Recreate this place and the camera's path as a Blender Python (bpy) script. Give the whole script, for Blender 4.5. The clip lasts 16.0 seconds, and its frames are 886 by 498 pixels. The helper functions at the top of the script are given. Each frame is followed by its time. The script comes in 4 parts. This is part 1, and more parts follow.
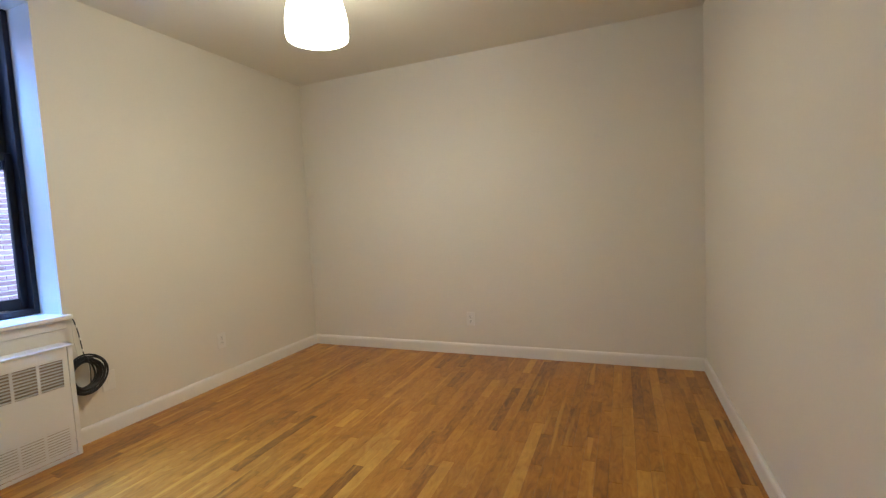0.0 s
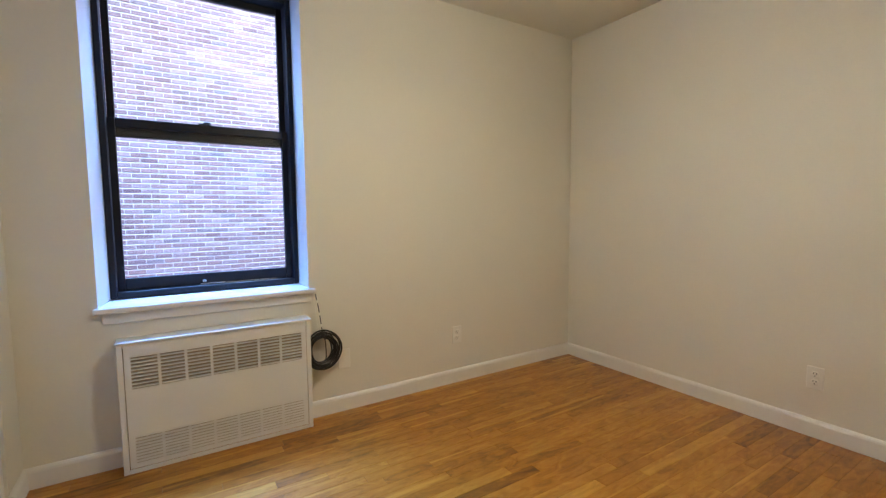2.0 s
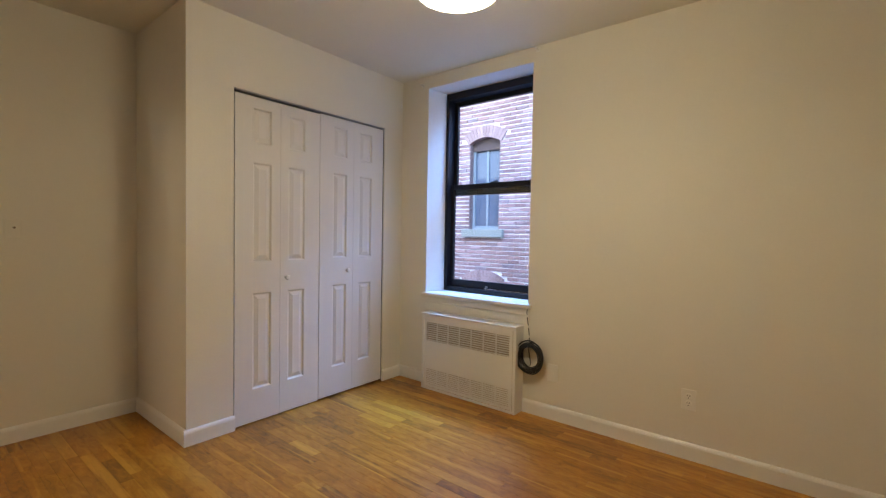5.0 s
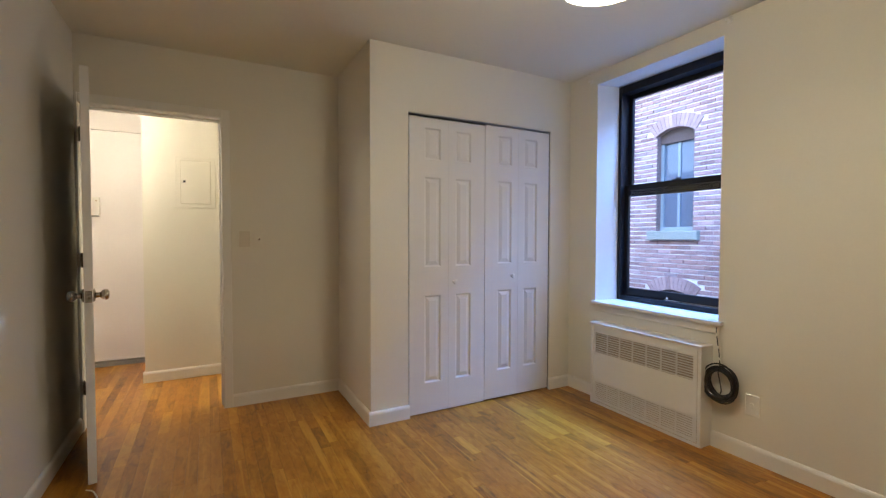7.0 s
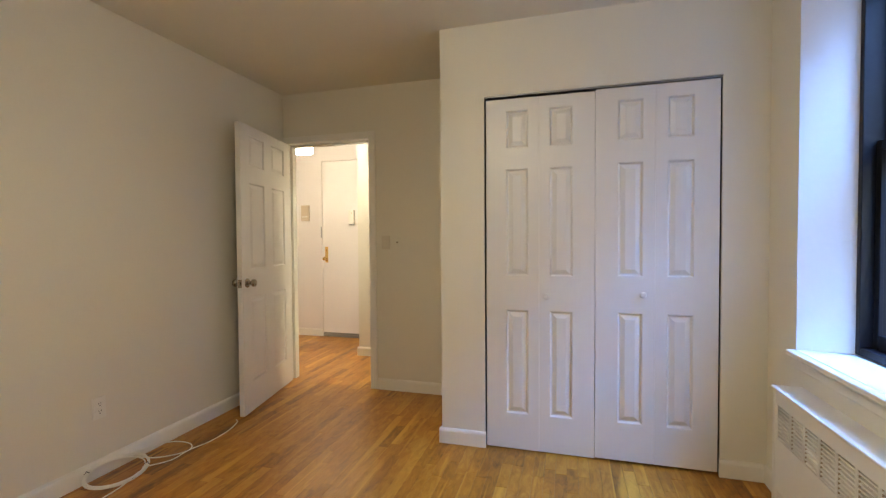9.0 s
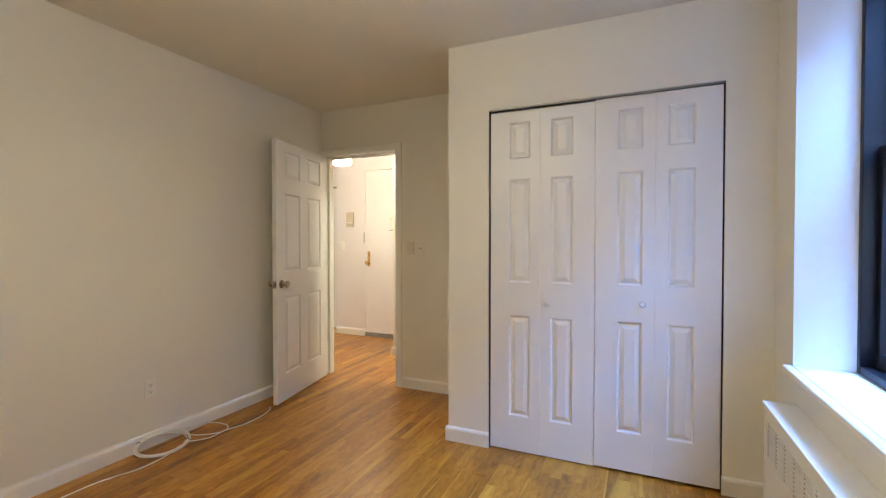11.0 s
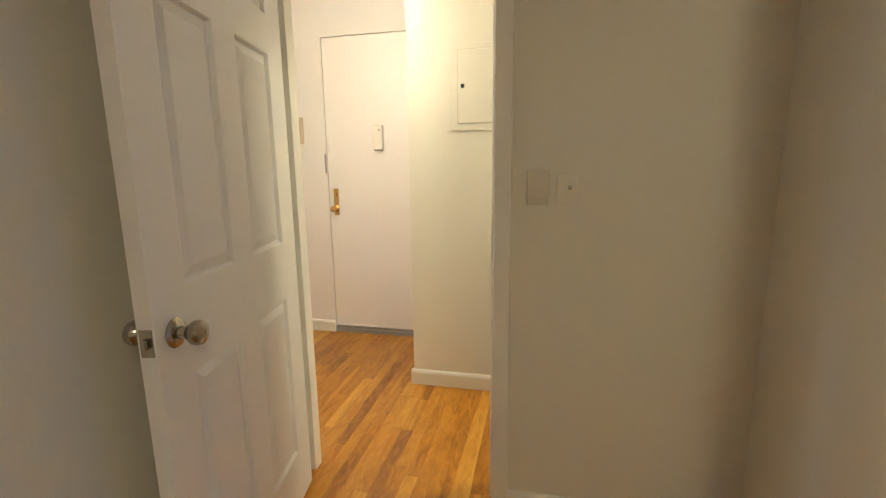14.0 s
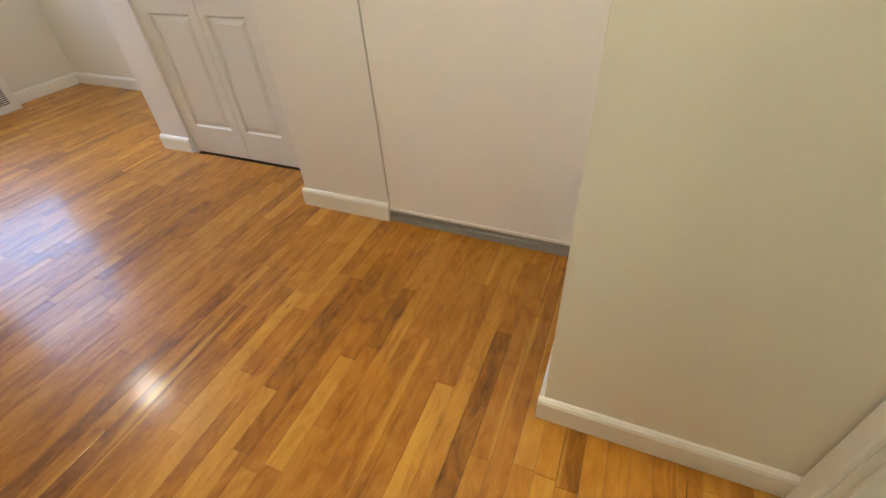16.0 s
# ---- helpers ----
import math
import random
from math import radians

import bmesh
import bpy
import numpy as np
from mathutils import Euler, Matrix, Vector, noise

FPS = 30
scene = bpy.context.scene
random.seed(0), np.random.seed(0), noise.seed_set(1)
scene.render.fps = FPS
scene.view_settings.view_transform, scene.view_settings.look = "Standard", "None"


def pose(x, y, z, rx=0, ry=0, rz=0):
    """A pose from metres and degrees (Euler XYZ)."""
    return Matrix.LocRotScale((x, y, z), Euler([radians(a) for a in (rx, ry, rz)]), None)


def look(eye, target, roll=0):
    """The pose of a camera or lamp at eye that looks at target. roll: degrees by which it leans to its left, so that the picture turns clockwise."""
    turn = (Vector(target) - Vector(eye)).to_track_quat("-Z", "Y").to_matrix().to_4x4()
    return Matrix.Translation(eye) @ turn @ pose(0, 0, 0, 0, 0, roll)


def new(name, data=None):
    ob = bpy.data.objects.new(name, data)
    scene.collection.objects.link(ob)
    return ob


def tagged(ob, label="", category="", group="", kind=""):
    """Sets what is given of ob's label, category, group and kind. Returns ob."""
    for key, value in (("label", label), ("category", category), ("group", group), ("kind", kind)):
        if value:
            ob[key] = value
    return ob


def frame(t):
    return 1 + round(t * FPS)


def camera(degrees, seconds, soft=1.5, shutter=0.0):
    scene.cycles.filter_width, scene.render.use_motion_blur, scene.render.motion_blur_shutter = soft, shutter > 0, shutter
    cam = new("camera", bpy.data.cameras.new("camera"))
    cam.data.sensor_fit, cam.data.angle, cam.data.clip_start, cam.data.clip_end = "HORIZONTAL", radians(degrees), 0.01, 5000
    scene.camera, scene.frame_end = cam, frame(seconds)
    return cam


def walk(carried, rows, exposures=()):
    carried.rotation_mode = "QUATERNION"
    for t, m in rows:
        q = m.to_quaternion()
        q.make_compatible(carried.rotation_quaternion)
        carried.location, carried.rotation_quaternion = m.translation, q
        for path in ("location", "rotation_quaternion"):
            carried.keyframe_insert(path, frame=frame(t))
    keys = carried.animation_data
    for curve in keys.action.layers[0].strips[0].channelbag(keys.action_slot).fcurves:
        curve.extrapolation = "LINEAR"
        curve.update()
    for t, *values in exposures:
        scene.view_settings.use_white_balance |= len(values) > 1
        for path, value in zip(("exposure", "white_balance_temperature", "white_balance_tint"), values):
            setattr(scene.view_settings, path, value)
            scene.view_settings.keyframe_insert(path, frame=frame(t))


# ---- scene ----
cam = camera(90.2, 16.0, soft=1.3)
PATH = [
    (0, (0.13, 0.338, 1.153), (-0.625, 2.185, 1.018), -2.9),
    (0.5, (-0.005, 0.439, 1.159), (-0.99, 2.174, 1.023), -2.4),
    (1, (-0.069, 0.568, 1.162), (-1.289, 2.146, 1.02), -1.7),
    (1.5, (-0.106, 0.816, 1.146), (-1.595, 2.143, 0.996), -1.1),
    (2, (-0.241, 1.081, 1.146), (-1.927, 2.145, 0.986), -0.5),
    (2.5, (-0.231, 1.396, 1.152), (-2.133, 1.993, 0.991), -0.6),
    (3, (-0.243, 1.706, 1.182), (-2.23, 1.847, 0.995), -0.2),
    (3.5, (-0.25, 2.095, 1.169), (-2.224, 1.801, 1.043), -0.0),
    (4, (-0.191, 2.511, 1.179), (-2.043, 1.76, 1.091), 0.3),
    (4.2, (-0.147, 2.682, 1.179), (-1.937, 1.793, 1.104), 0.5),
    (6.3, (0.186, 3.37, 1.254), (-1.096, 1.836, 1.194), 0.5),
    (6.5, (0.159, 3.357, 1.233), (-1.069, 1.78, 1.182), 0.4),
    (7, (-0.071, 3.247, 1.232), (-1.008, 1.481, 1.173), 0.1),
    (7.5, (-0.431, 3.083, 1.208), (-0.965, 1.157, 1.141), -0.3),
    (8, (-0.841, 2.968, 1.226), (-0.957, 0.973, 1.157), -0.7),
    (8.5, (-1.295, 2.99, 1.246), (-0.986, 1.015, 1.179), -0.9),
    (8.7, (-1.486, 3.033, 1.245), (-1.065, 1.079, 1.184), -0.7),
    (10.8, (-2.134, 3.18, 1.255), (-1.333, 1.348, 1.22), -0.0),
    (11, (-2.094, 3.103, 1.262), (-1.279, 1.277, 1.229), -0.0),
    (11.5, (-1.921, 2.925, 1.265), (-1.094, 1.106, 1.182), 0.0),
    (12, (-1.566, 2.783, 1.272), (-0.807, 0.955, 0.987), 0.1),
    (12.5, (-1.202, 2.528, 1.284), (-0.546, 0.667, 0.959), -0.3),
    (13, (-0.864, 2.17, 1.281), (-0.297, 0.278, 0.964), -0.1),
    (13.5, (-0.593, 1.708, 1.31), (-0.117, -0.207, 0.981), 0.0),
    (14, (-0.31, 1.239, 1.268), (0.12, -0.682, 0.913), -0.7),
    (14.5, (-0.12, 0.732, 1.262), (0.285, -1.121, 0.628), -1.2),
    (15, (0.03, 0.26, 1.23), (0.424, -1.452, 0.273), -2.2),
    (15.5, (0.216, -0.1, 1.206), (0.613, -1.665, 0.026), -3.3),
    (15.7, (0.279, -0.24, 1.173), (0.751, -1.76, -0.038), -3.5),
    (16, (0.362, -0.438, 1.19), (1.002, -1.841, -0.083), -3.8),
]
EXPOSURES = [(0, 3.16, 5620, 16), (1, 3.16, 5520, 13), (1.5, 3.12, 5570, 14), (2.5, 2.98, 6000, 16), (3, 2.86, 6120, 17), (3.5, 2.82, 6320, 17), (4, 2.78, 6570, 17), (6.5, 2.78, 6170, 16), (7, 2.82, 5920, 16),
             (7.5, 2.94, 5900, 15), (8.5, 3.00, 6260, 15), (11, 3.22, 5920, 15), (11.5, 3.03, 6240, 16), (12, 2.92, 6620, 16), (13, 2.92, 6270, 15), (14, 2.97, 6150, 13), (16, 2.76, 5750, 10)]
walk(cam, [(t, look(eye, target, roll)) for t, eye, target, roll in PATH], EXPOSURES)

# ---- world, sun, lamps ----
SKY, SUN = 0.13, 0.44
LAMP_BED, LAMP_HALL, LAMP_BATH, LAMP_LIVING, LAMP_WINDOW = 2.6, 6.2, 26.0, 0.6, 80.0
WARM, WARM_HALL = (1.0, 0.905, 0.60), (1.0, 0.885, 0.635)
scene.cycles.caustics_reflective = False
world = bpy.data.worlds.new("world")
scene.world = world
world.use_nodes = True
wn = world.node_tree
sky = wn.nodes.new("ShaderNodeTexSky")
sky.sky_type = "NISHITA"
sky.sun_disc = False
sky.sun_elevation, sky.sun_rotation = radians(50), radians(100)
sky.air_density, sky.dust_density, sky.ozone_density = 1.0, 0.4, 3.0
wn.links.new(sky.outputs[0], wn.nodes["Background"].inputs[0])
wn.nodes["Background"].inputs[1].default_value = SKY
sun = new("sun", bpy.data.lights.new("sun", "SUN"))
sun.data.energy, sun.data.angle, sun.data.color = SUN, radians(30), (0.76, 0.86, 1.0)
sun.matrix_world = look((6, 1.5, 9), (-6, 0, 0))
# Added area lamp, unseen outside above the window, stands in for sky light.
skylight = new("window_skylight", bpy.data.lights.new("window_skylight", "AREA"))
skylight.data.shape, skylight.data.size, skylight.data.size_y = "RECTANGLE", 1.8, 1.2
skylight.data.energy, skylight.data.color = LAMP_WINDOW, (0.19, 0.43, 1.0)
skylight.matrix_world = look((-4.4, 1.45, 4.25), (-2.3, 1.25, 0.7))

# ---- materials ----
def nodes_of(name):
    m = bpy.data.materials.new(name)
    m.use_nodes = True
    return m, m.node_tree, m.node_tree.nodes["Principled BSDF"]


def add(nt, kind, **values):
    n = nt.nodes.new(kind)
    for key, value in values.items():
        n.inputs[key.replace("_", " ")].default_value = value
    return n


def surface(name, color, rough=0.5, metal=0.0, grain=60.0, bump=0.05, vary=0.06, big=1.5, stretch=(1, 1, 1), spec=0.5, coat=0.0):
    """Paint, plaster, metal, plastic: two scales of tone and a fine relief."""
    m, nt, b = nodes_of(name)
    co = nt.nodes.new("ShaderNodeTexCoord")
    mp = nt.nodes.new("ShaderNodeMapping")
    mp.inputs["Scale"].default_value = stretch
    nt.links.new(co.outputs["Object"], mp.inputs[0])
    n1 = add(nt, "ShaderNodeTexNoise", Scale=big, Detail=4.0)
    n2 = add(nt, "ShaderNodeTexNoise", Scale=grain, Detail=3.0)
    nt.links.new(mp.outputs[0], n1.inputs["Vector"])
    nt.links.new(mp.outputs[0], n2.inputs["Vector"])
    mix = nt.nodes.new("ShaderNodeMath")
    mix.operation = "ADD"
    nt.links.new(n1.outputs[0], mix.inputs[0])
    nt.links.new(n2.outputs[0], mix.inputs[1])
    rng = nt.nodes.new("ShaderNodeMapRange")
    rng.inputs["From Min"].default_value, rng.inputs["From Max"].default_value = 0.4, 1.6
    rng.inputs["To Min"].default_value, rng.inputs["To Max"].default_value = 1 - vary, 1 + vary
    nt.links.new(mix.outputs[0], rng.inputs[0])
    sc = nt.nodes.new("ShaderNodeVectorMath")
    sc.operation = "SCALE"
    sc.inputs[0].default_value = color
    nt.links.new(rng.outputs[0], sc.inputs["Scale"])
    nt.links.new(sc.outputs[0], b.inputs["Base Color"])
    b.inputs["Roughness"].default_value = rough
    b.inputs["Metallic"].default_value = metal
    b.inputs["Specular IOR Level"].default_value = spec
    b.inputs["Coat Weight"].default_value = coat
    if bump:
        bp = add(nt, "ShaderNodeBump", Strength=bump, Distance=0.004)
        nt.links.new(n2.outputs[0], bp.inputs["Height"])
        nt.links.new(bp.outputs[0], b.inputs["Normal"])
    return m


def plank_material(name, dark, mid, light, rough=0.17, axis=1, coat=0.0):
    """Varnished strip wood: a tone for each board, long grain, pores, worn gloss."""
    m, nt, b = nodes_of(name)
    oi = nt.nodes.new("ShaderNodeObjectInfo")
    ge = nt.nodes.new("ShaderNodeNewGeometry")
    sm = nt.nodes.new("ShaderNodeMath")
    sm.operation = "ADD"
    nt.links.new(oi.outputs["Random"], sm.inputs[0])
    nt.links.new(ge.outputs["Random Per Island"], sm.inputs[1])
    fr = nt.nodes.new("ShaderNodeMath")
    fr.operation = "FRACT"
    nt.links.new(sm.outputs[0], fr.inputs[0])
    mp = nt.nodes.new("ShaderNodeMapping")
    s = [17.0, 17.0, 17.0]
    s[axis] = 2.6
    mp.inputs["Scale"].default_value = s
    nt.links.new(ge.outputs["Position"], mp.inputs[0])
    off = nt.nodes.new("ShaderNodeMath")
    off.operation = "MULTIPLY"
    off.inputs[1].default_value = 40.0
    nt.links.new(fr.outputs[0], off.inputs[0])
    n1 = nt.nodes.new("ShaderNodeTexNoise")
    n1.noise_dimensions = "4D"
    n1.inputs["Scale"].default_value, n1.inputs["Detail"].default_value = 1.0, 3.5
    n1.inputs["Distortion"].default_value = 0.9
    nt.links.new(mp.outputs[0], n1.inputs["Vector"])
    nt.links.new(off.outputs[0], n1.inputs["W"])
    n2 = add(nt, "ShaderNodeTexNoise", Scale=5.0, Detail=8.0, Roughness=0.7)
    nt.links.new(mp.outputs[0], n2.inputs["Vector"])
    big = add(nt, "ShaderNodeTexNoise", Scale=1.1, Detail=3.0)
    nt.links.new(ge.outputs["Position"], big.inputs["Vector"])
    ramp = nt.nodes.new("ShaderNodeValToRGB")
    e = ramp.color_ramp.elements
    e[0].position, e[0].color = 0.05, (*dark, 1)
    e[1].position, e[1].color = 0.95, (*light, 1)
    x = e.new(0.45)
    x.color = (*mid, 1)
    tone = nt.nodes.new("ShaderNodeMath")
    tone.operation = "MULTIPLY_ADD"
    tone.inputs[1].default_value = 0.85
    pick = nt.nodes.new("ShaderNodeValToRGB")
    pe = pick.color_ramp.elements
    pe[0].position, pe[0].color = 0.0, (0.16, 0.16, 0.16, 1)
    pe[1].position, pe[1].color = 1.0, (0.84, 0.84, 0.84, 1)
    for p, v in ((0.09, 0.30), (0.26, 0.40), (0.70, 0.50), (0.88, 0.62), (0.94, 0.74)):
        pe.new(p).color = (v, v, v, 1)
    nt.links.new(fr.outputs[0], pick.inputs[0])
    nt.links.new(pick.outputs[0], tone.inputs[0])
    fig = add(nt, "ShaderNodeTexNoise", Scale=1.0, Detail=4.0, Roughness=0.6, Distortion=1.2)
    fm = nt.nodes.new("ShaderNodeMapping")
    fs = [24.0, 24.0, 24.0]
    fs[axis] = 8.0
    fm.inputs["Scale"].default_value = fs
    nt.links.new(ge.outputs["Position"], fm.inputs[0])
    nt.links.new(fm.outputs[0], fig.inputs["Vector"])
    g = nt.nodes.new("ShaderNodeMath")
    g.operation = "MULTIPLY_ADD"
    g.inputs[1].default_value, g.inputs[2].default_value = 0.85, -0.52
    both = nt.nodes.new("ShaderNodeMath")
    both.operation = "MULTIPLY_ADD"
    both.inputs[1].default_value = 0.42
    nt.links.new(n1.outputs[0], both.inputs[0])
    nt.links.new(fig.outputs[0], both.inputs[2])
    nt.links.new(both.outputs[0], g.inputs[0])
    nt.links.new(g.outputs[0], tone.inputs[2])
    nt.links.new(tone.outputs[0], ramp.inputs[0])
    pore = nt.nodes.new("ShaderNodeMapRange")
    pore.inputs["From Min"].default_value, pore.inputs["From Max"].default_value = 0.36, 0.5
    pore.inputs["To Min"].default_value, pore.inputs["To Max"].default_value = 0.9, 1.0
    nt.links.new(n2.outputs[0], pore.inputs[0])
    wear = nt.nodes.new("ShaderNodeMapRange")
    wear.inputs["From Min"].default_value, wear.inputs["From Max"].default_value = 0.15, 0.85
    wear.inputs["To Min"].default_value, wear.inputs["To Max"].default_value = 0.84, 1.1
    nt.links.new(big.outputs[0], wear.inputs[0])
    k = nt.nodes.new("ShaderNodeMath")
    k.operation = "MULTIPLY"
    nt.links.new(pore.outputs[0], k.inputs[0])
    nt.links.new(wear.outputs[0], k.inputs[1])
    sm2 = nt.nodes.new("ShaderNodeMapping")
    ss = [21.0, 21.0, 21.0]
    ss[axis] = 0.9
    sm2.inputs["Scale"].default_value = ss
    nt.links.new(ge.outputs["Position"], sm2.inputs[0])
    sap = nt.nodes.new("ShaderNodeTexNoise")
    sap.noise_dimensions = "4D"
    sap.inputs["Scale"].default_value, sap.inputs["Detail"].default_value, sap.inputs["Distortion"].default_value = 1.0, 2.0, 0.3
    nt.links.new(sm2.outputs[0], sap.inputs["Vector"])
    nt.links.new(off.outputs[0], sap.inputs["W"])
    sr = nt.nodes.new("ShaderNodeMapRange")
    sr.inputs["From Min"].default_value, sr.inputs["From Max"].default_value = 0.60, 0.68
    sr.inputs["To Min"].default_value, sr.inputs["To Max"].default_value = 0.0, 0.6
    nt.links.new(sap.outputs[0], sr.inputs[0])
    sapmix = nt.nodes.new("ShaderNodeMix")
    sapmix.data_type = "RGBA"
    sapmix.inputs["B"].default_value = (*[min(1.0, c * 1.08) for c in light], 1)
    nt.links.new(sr.outputs[0], sapmix.inputs["Factor"])
    nt.links.new(ramp.outputs[0], sapmix.inputs["A"])
    sc = nt.nodes.new("ShaderNodeVectorMath")
    sc.operation = "SCALE"
    nt.links.new(sapmix.outputs["Result"], sc.inputs[0])
    nt.links.new(k.outputs[0], sc.inputs["Scale"])
    nt.links.new(sc.outputs[0], b.inputs["Base Color"])
    ro = nt.nodes.new("ShaderNodeMapRange")
    ro.inputs["From Min"].default_value, ro.inputs["From Max"].default_value = 0.15, 0.85
    ro.inputs["To Min"].default_value, ro.inputs["To Max"].default_value = rough - 0.05, rough + 0.12
    nt.links.new(big.outputs[0], ro.inputs[0])
    nt.links.new(ro.outputs[0], b.inputs["Roughness"])
    b.inputs["Coat Weight"].default_value, b.inputs["Coat Roughness"].default_value = coat, 0.13
    b.inputs["Specular IOR Level"].default_value = 0.3
    bp = add(nt, "ShaderNodeBump", Strength=0.10, Distance=0.003)
    nt.links.new(n1.outputs[0], bp.inputs["Height"])
    nt.links.new(bp.outputs[0], b.inputs["Normal"])
    return m


def brick_material(name, stops):
    m, nt, b = nodes_of(name)
    oi = nt.nodes.new("ShaderNodeObjectInfo")
    ge = nt.nodes.new("ShaderNodeNewGeometry")
    sm = nt.nodes.new("ShaderNodeMath")
    sm.operation = "ADD"
    nt.links.new(oi.outputs["Random"], sm.inputs[0])
    nt.links.new(ge.outputs["Random Per Island"], sm.inputs[1])
    fr = nt.nodes.new("ShaderNodeMath")
    fr.operation = "FRACT"
    nt.links.new(sm.outputs[0], fr.inputs[0])
    ramp = nt.nodes.new("ShaderNodeValToRGB")
    e = ramp.color_ramp.elements
    e[0].position, e[0].color = 0.0, (*stops[0], 1)
    e[1].position, e[1].color = 1.0, (*stops[-1], 1)
    for i, c in enumerate(stops[1:-1]):
        e.new((i + 1) / (len(stops) - 1)).color = (*c, 1)
    nt.links.new(fr.outputs[0], ramp.inputs[0])
    n = add(nt, "ShaderNodeTexNoise", Scale=28.0, Detail=5.0)
    nt.links.new(ge.outputs["Position"], n.inputs["Vector"])
    n2 = add(nt, "ShaderNodeTexNoise", Scale=0.8, Detail=4.0)
    nt.links.new(ge.outputs["Position"], n2.inputs["Vector"])
    k = nt.nodes.new("ShaderNodeMath")
    k.operation = "ADD"
    nt.links.new(n.outputs[0], k.inputs[0])
    nt.links.new(n2.outputs[0], k.inputs[1])
    sc = nt.nodes.new("ShaderNodeVectorMath")
    sc.operation = "SCALE"
    nt.links.new(ramp.outputs[0], sc.inputs[0])
    nt.links.new(k.outputs[0], sc.inputs["Scale"])
    nt.links.new(sc.outputs[0], b.inputs["Base Color"])
    b.inputs["Roughness"].default_value = 0.9
    bp = add(nt, "ShaderNodeBump", Strength=0.4, Distance=0.006)
    nt.links.new(n.outputs[0], bp.inputs["Height"])
    nt.links.new(bp.outputs[0], b.inputs["Normal"])
    return m


def glow(name, color, strength):
    m, nt, b = nodes_of(name)
    b.inputs["Base Color"].default_value = (0.85, 0.83, 0.78, 1)
    b.inputs["Roughness"].default_value = 0.3
    b.inputs["Emission Color"].default_value = (*color, 1)
    b.inputs["Emission Strength"].default_value = strength
    return m


def glass(name, tint=(0.97, 0.99, 1.0)):
    m, nt, b = nodes_of(name)
    b.inputs["Base Color"].default_value = (*tint, 1)
    b.inputs["Roughness"].default_value = 0.0
    b.inputs["Transmission Weight"].default_value = 1.0
    b.inputs["IOR"].default_value = 1.45
    return m


WALL = surface("cream_wall_paint", (0.74, 0.70, 0.615), rough=0.55, grain=90, bump=0.10, vary=0.025, big=0.9)
CEIL = surface("ceiling_paint", (0.74, 0.705, 0.605), rough=0.7, grain=70, bump=0.10, vary=0.03, big=0.8)
TRIM = surface("white_gloss_paint", (0.80, 0.77, 0.72), rough=0.32, grain=50, bump=0.05, vary=0.025, big=3)
# Wall paint lightened and tinted to carry the yellowish hall light on the pier.
PIER = surface("hall_lit_wall_paint", (0.765, 0.735, 0.65), rough=0.55, grain=90, bump=0.10, vary=0.025, big=0.9)
ENTRYP = surface("pinkish_white_wall_paint", (0.77, 0.73, 0.71), rough=0.55, grain=90, bump=0.10, vary=0.025, big=0.9)
DOORW = surface("white_door_paint", (0.725, 0.70, 0.68), rough=0.38, grain=70, bump=0.05, vary=0.02, big=2, stretch=(1, 1, 0.15))
STEELW = surface("white_enamel", (0.78, 0.76, 0.73), rough=0.35, grain=120, bump=0.03, vary=0.02)
ENTRYW = surface("entry_door_paint", (0.82, 0.78, 0.76), rough=0.4, grain=60, bump=0.08, vary=0.03)
BLACKF = surface("black_window_paint", (0.008, 0.009, 0.013), rough=0.42, grain=80, bump=0.06, vary=0.25, spec=0.3)
# Near black, painting the shade inside gaps, holes, slots and cupboards.
DARK = surface("void_shade", (0.02, 0.018, 0.016), rough=0.9, bump=0, vary=0.1)
ALU = surface("aluminium_track", (0.34, 0.34, 0.34), rough=0.4, metal=0.9, vary=0.08)
BARE = surface("bare_scraped_metal", (0.75, 0.75, 0.76), rough=0.25, metal=0.8, vary=0.2)
NICKEL = surface("satin_nickel", (0.42, 0.38, 0.33), rough=0.20, metal=1.0, vary=0.08, bump=0.02)
BRASS = surface("polished_brass", (0.72, 0.48, 0.17), rough=0.22, metal=1.0, vary=0.12, bump=0.03)
PLASTW = surface("white_plastic", (0.78, 0.75, 0.69), rough=0.35, vary=0.02, bump=0.0)
PLASTC = surface("cream_plastic", (0.66, 0.60, 0.51), rough=0.4, vary=0.03, bump=0.0)
# Darker tone that paints the shade in the panel door's gap.
SEAM = surface("panel_gap_shade", (0.52, 0.48, 0.38), rough=0.8, vary=0.1, bump=0.0)
# Brown of the radiator core darkens the slots; their shade is in this colour.
CORE_SHADE = surface("shaded_convector", (0.42, 0.34, 0.25), rough=0.8, vary=0.2, bump=0.0)
PLASTB = surface("beige_plastic", (0.55, 0.45, 0.33), rough=0.4, vary=0.04, bump=0.0)
CABLEB = surface("black_cable", (0.012, 0.012, 0.014), rough=0.3, vary=0.1, bump=0.02)
CABLEW = surface("white_cable", (0.80, 0.77, 0.70), rough=0.45, vary=0.06, bump=0.02)
STONE = surface("saddle_stone", (0.30, 0.29, 0.275), rough=0.4, vary=0.15, grain=40)
MARBLE = surface("white_marble", (0.78, 0.76, 0.73), rough=0.25, vary=0.08, grain=12, bump=0.02)
GROUT = surface("grout", (0.42, 0.40, 0.33), rough=0.9, vary=0.1)
SLATE = surface("slate_tile", (0.075, 0.085, 0.09), rough=0.45, vary=0.22, grain=18, big=4, bump=0.25)
CHERRY = plank_material("cherry_wood", (0.20, 0.055, 0.012), (0.32, 0.10, 0.022), (0.40, 0.14, 0.035), rough=0.35, axis=2)
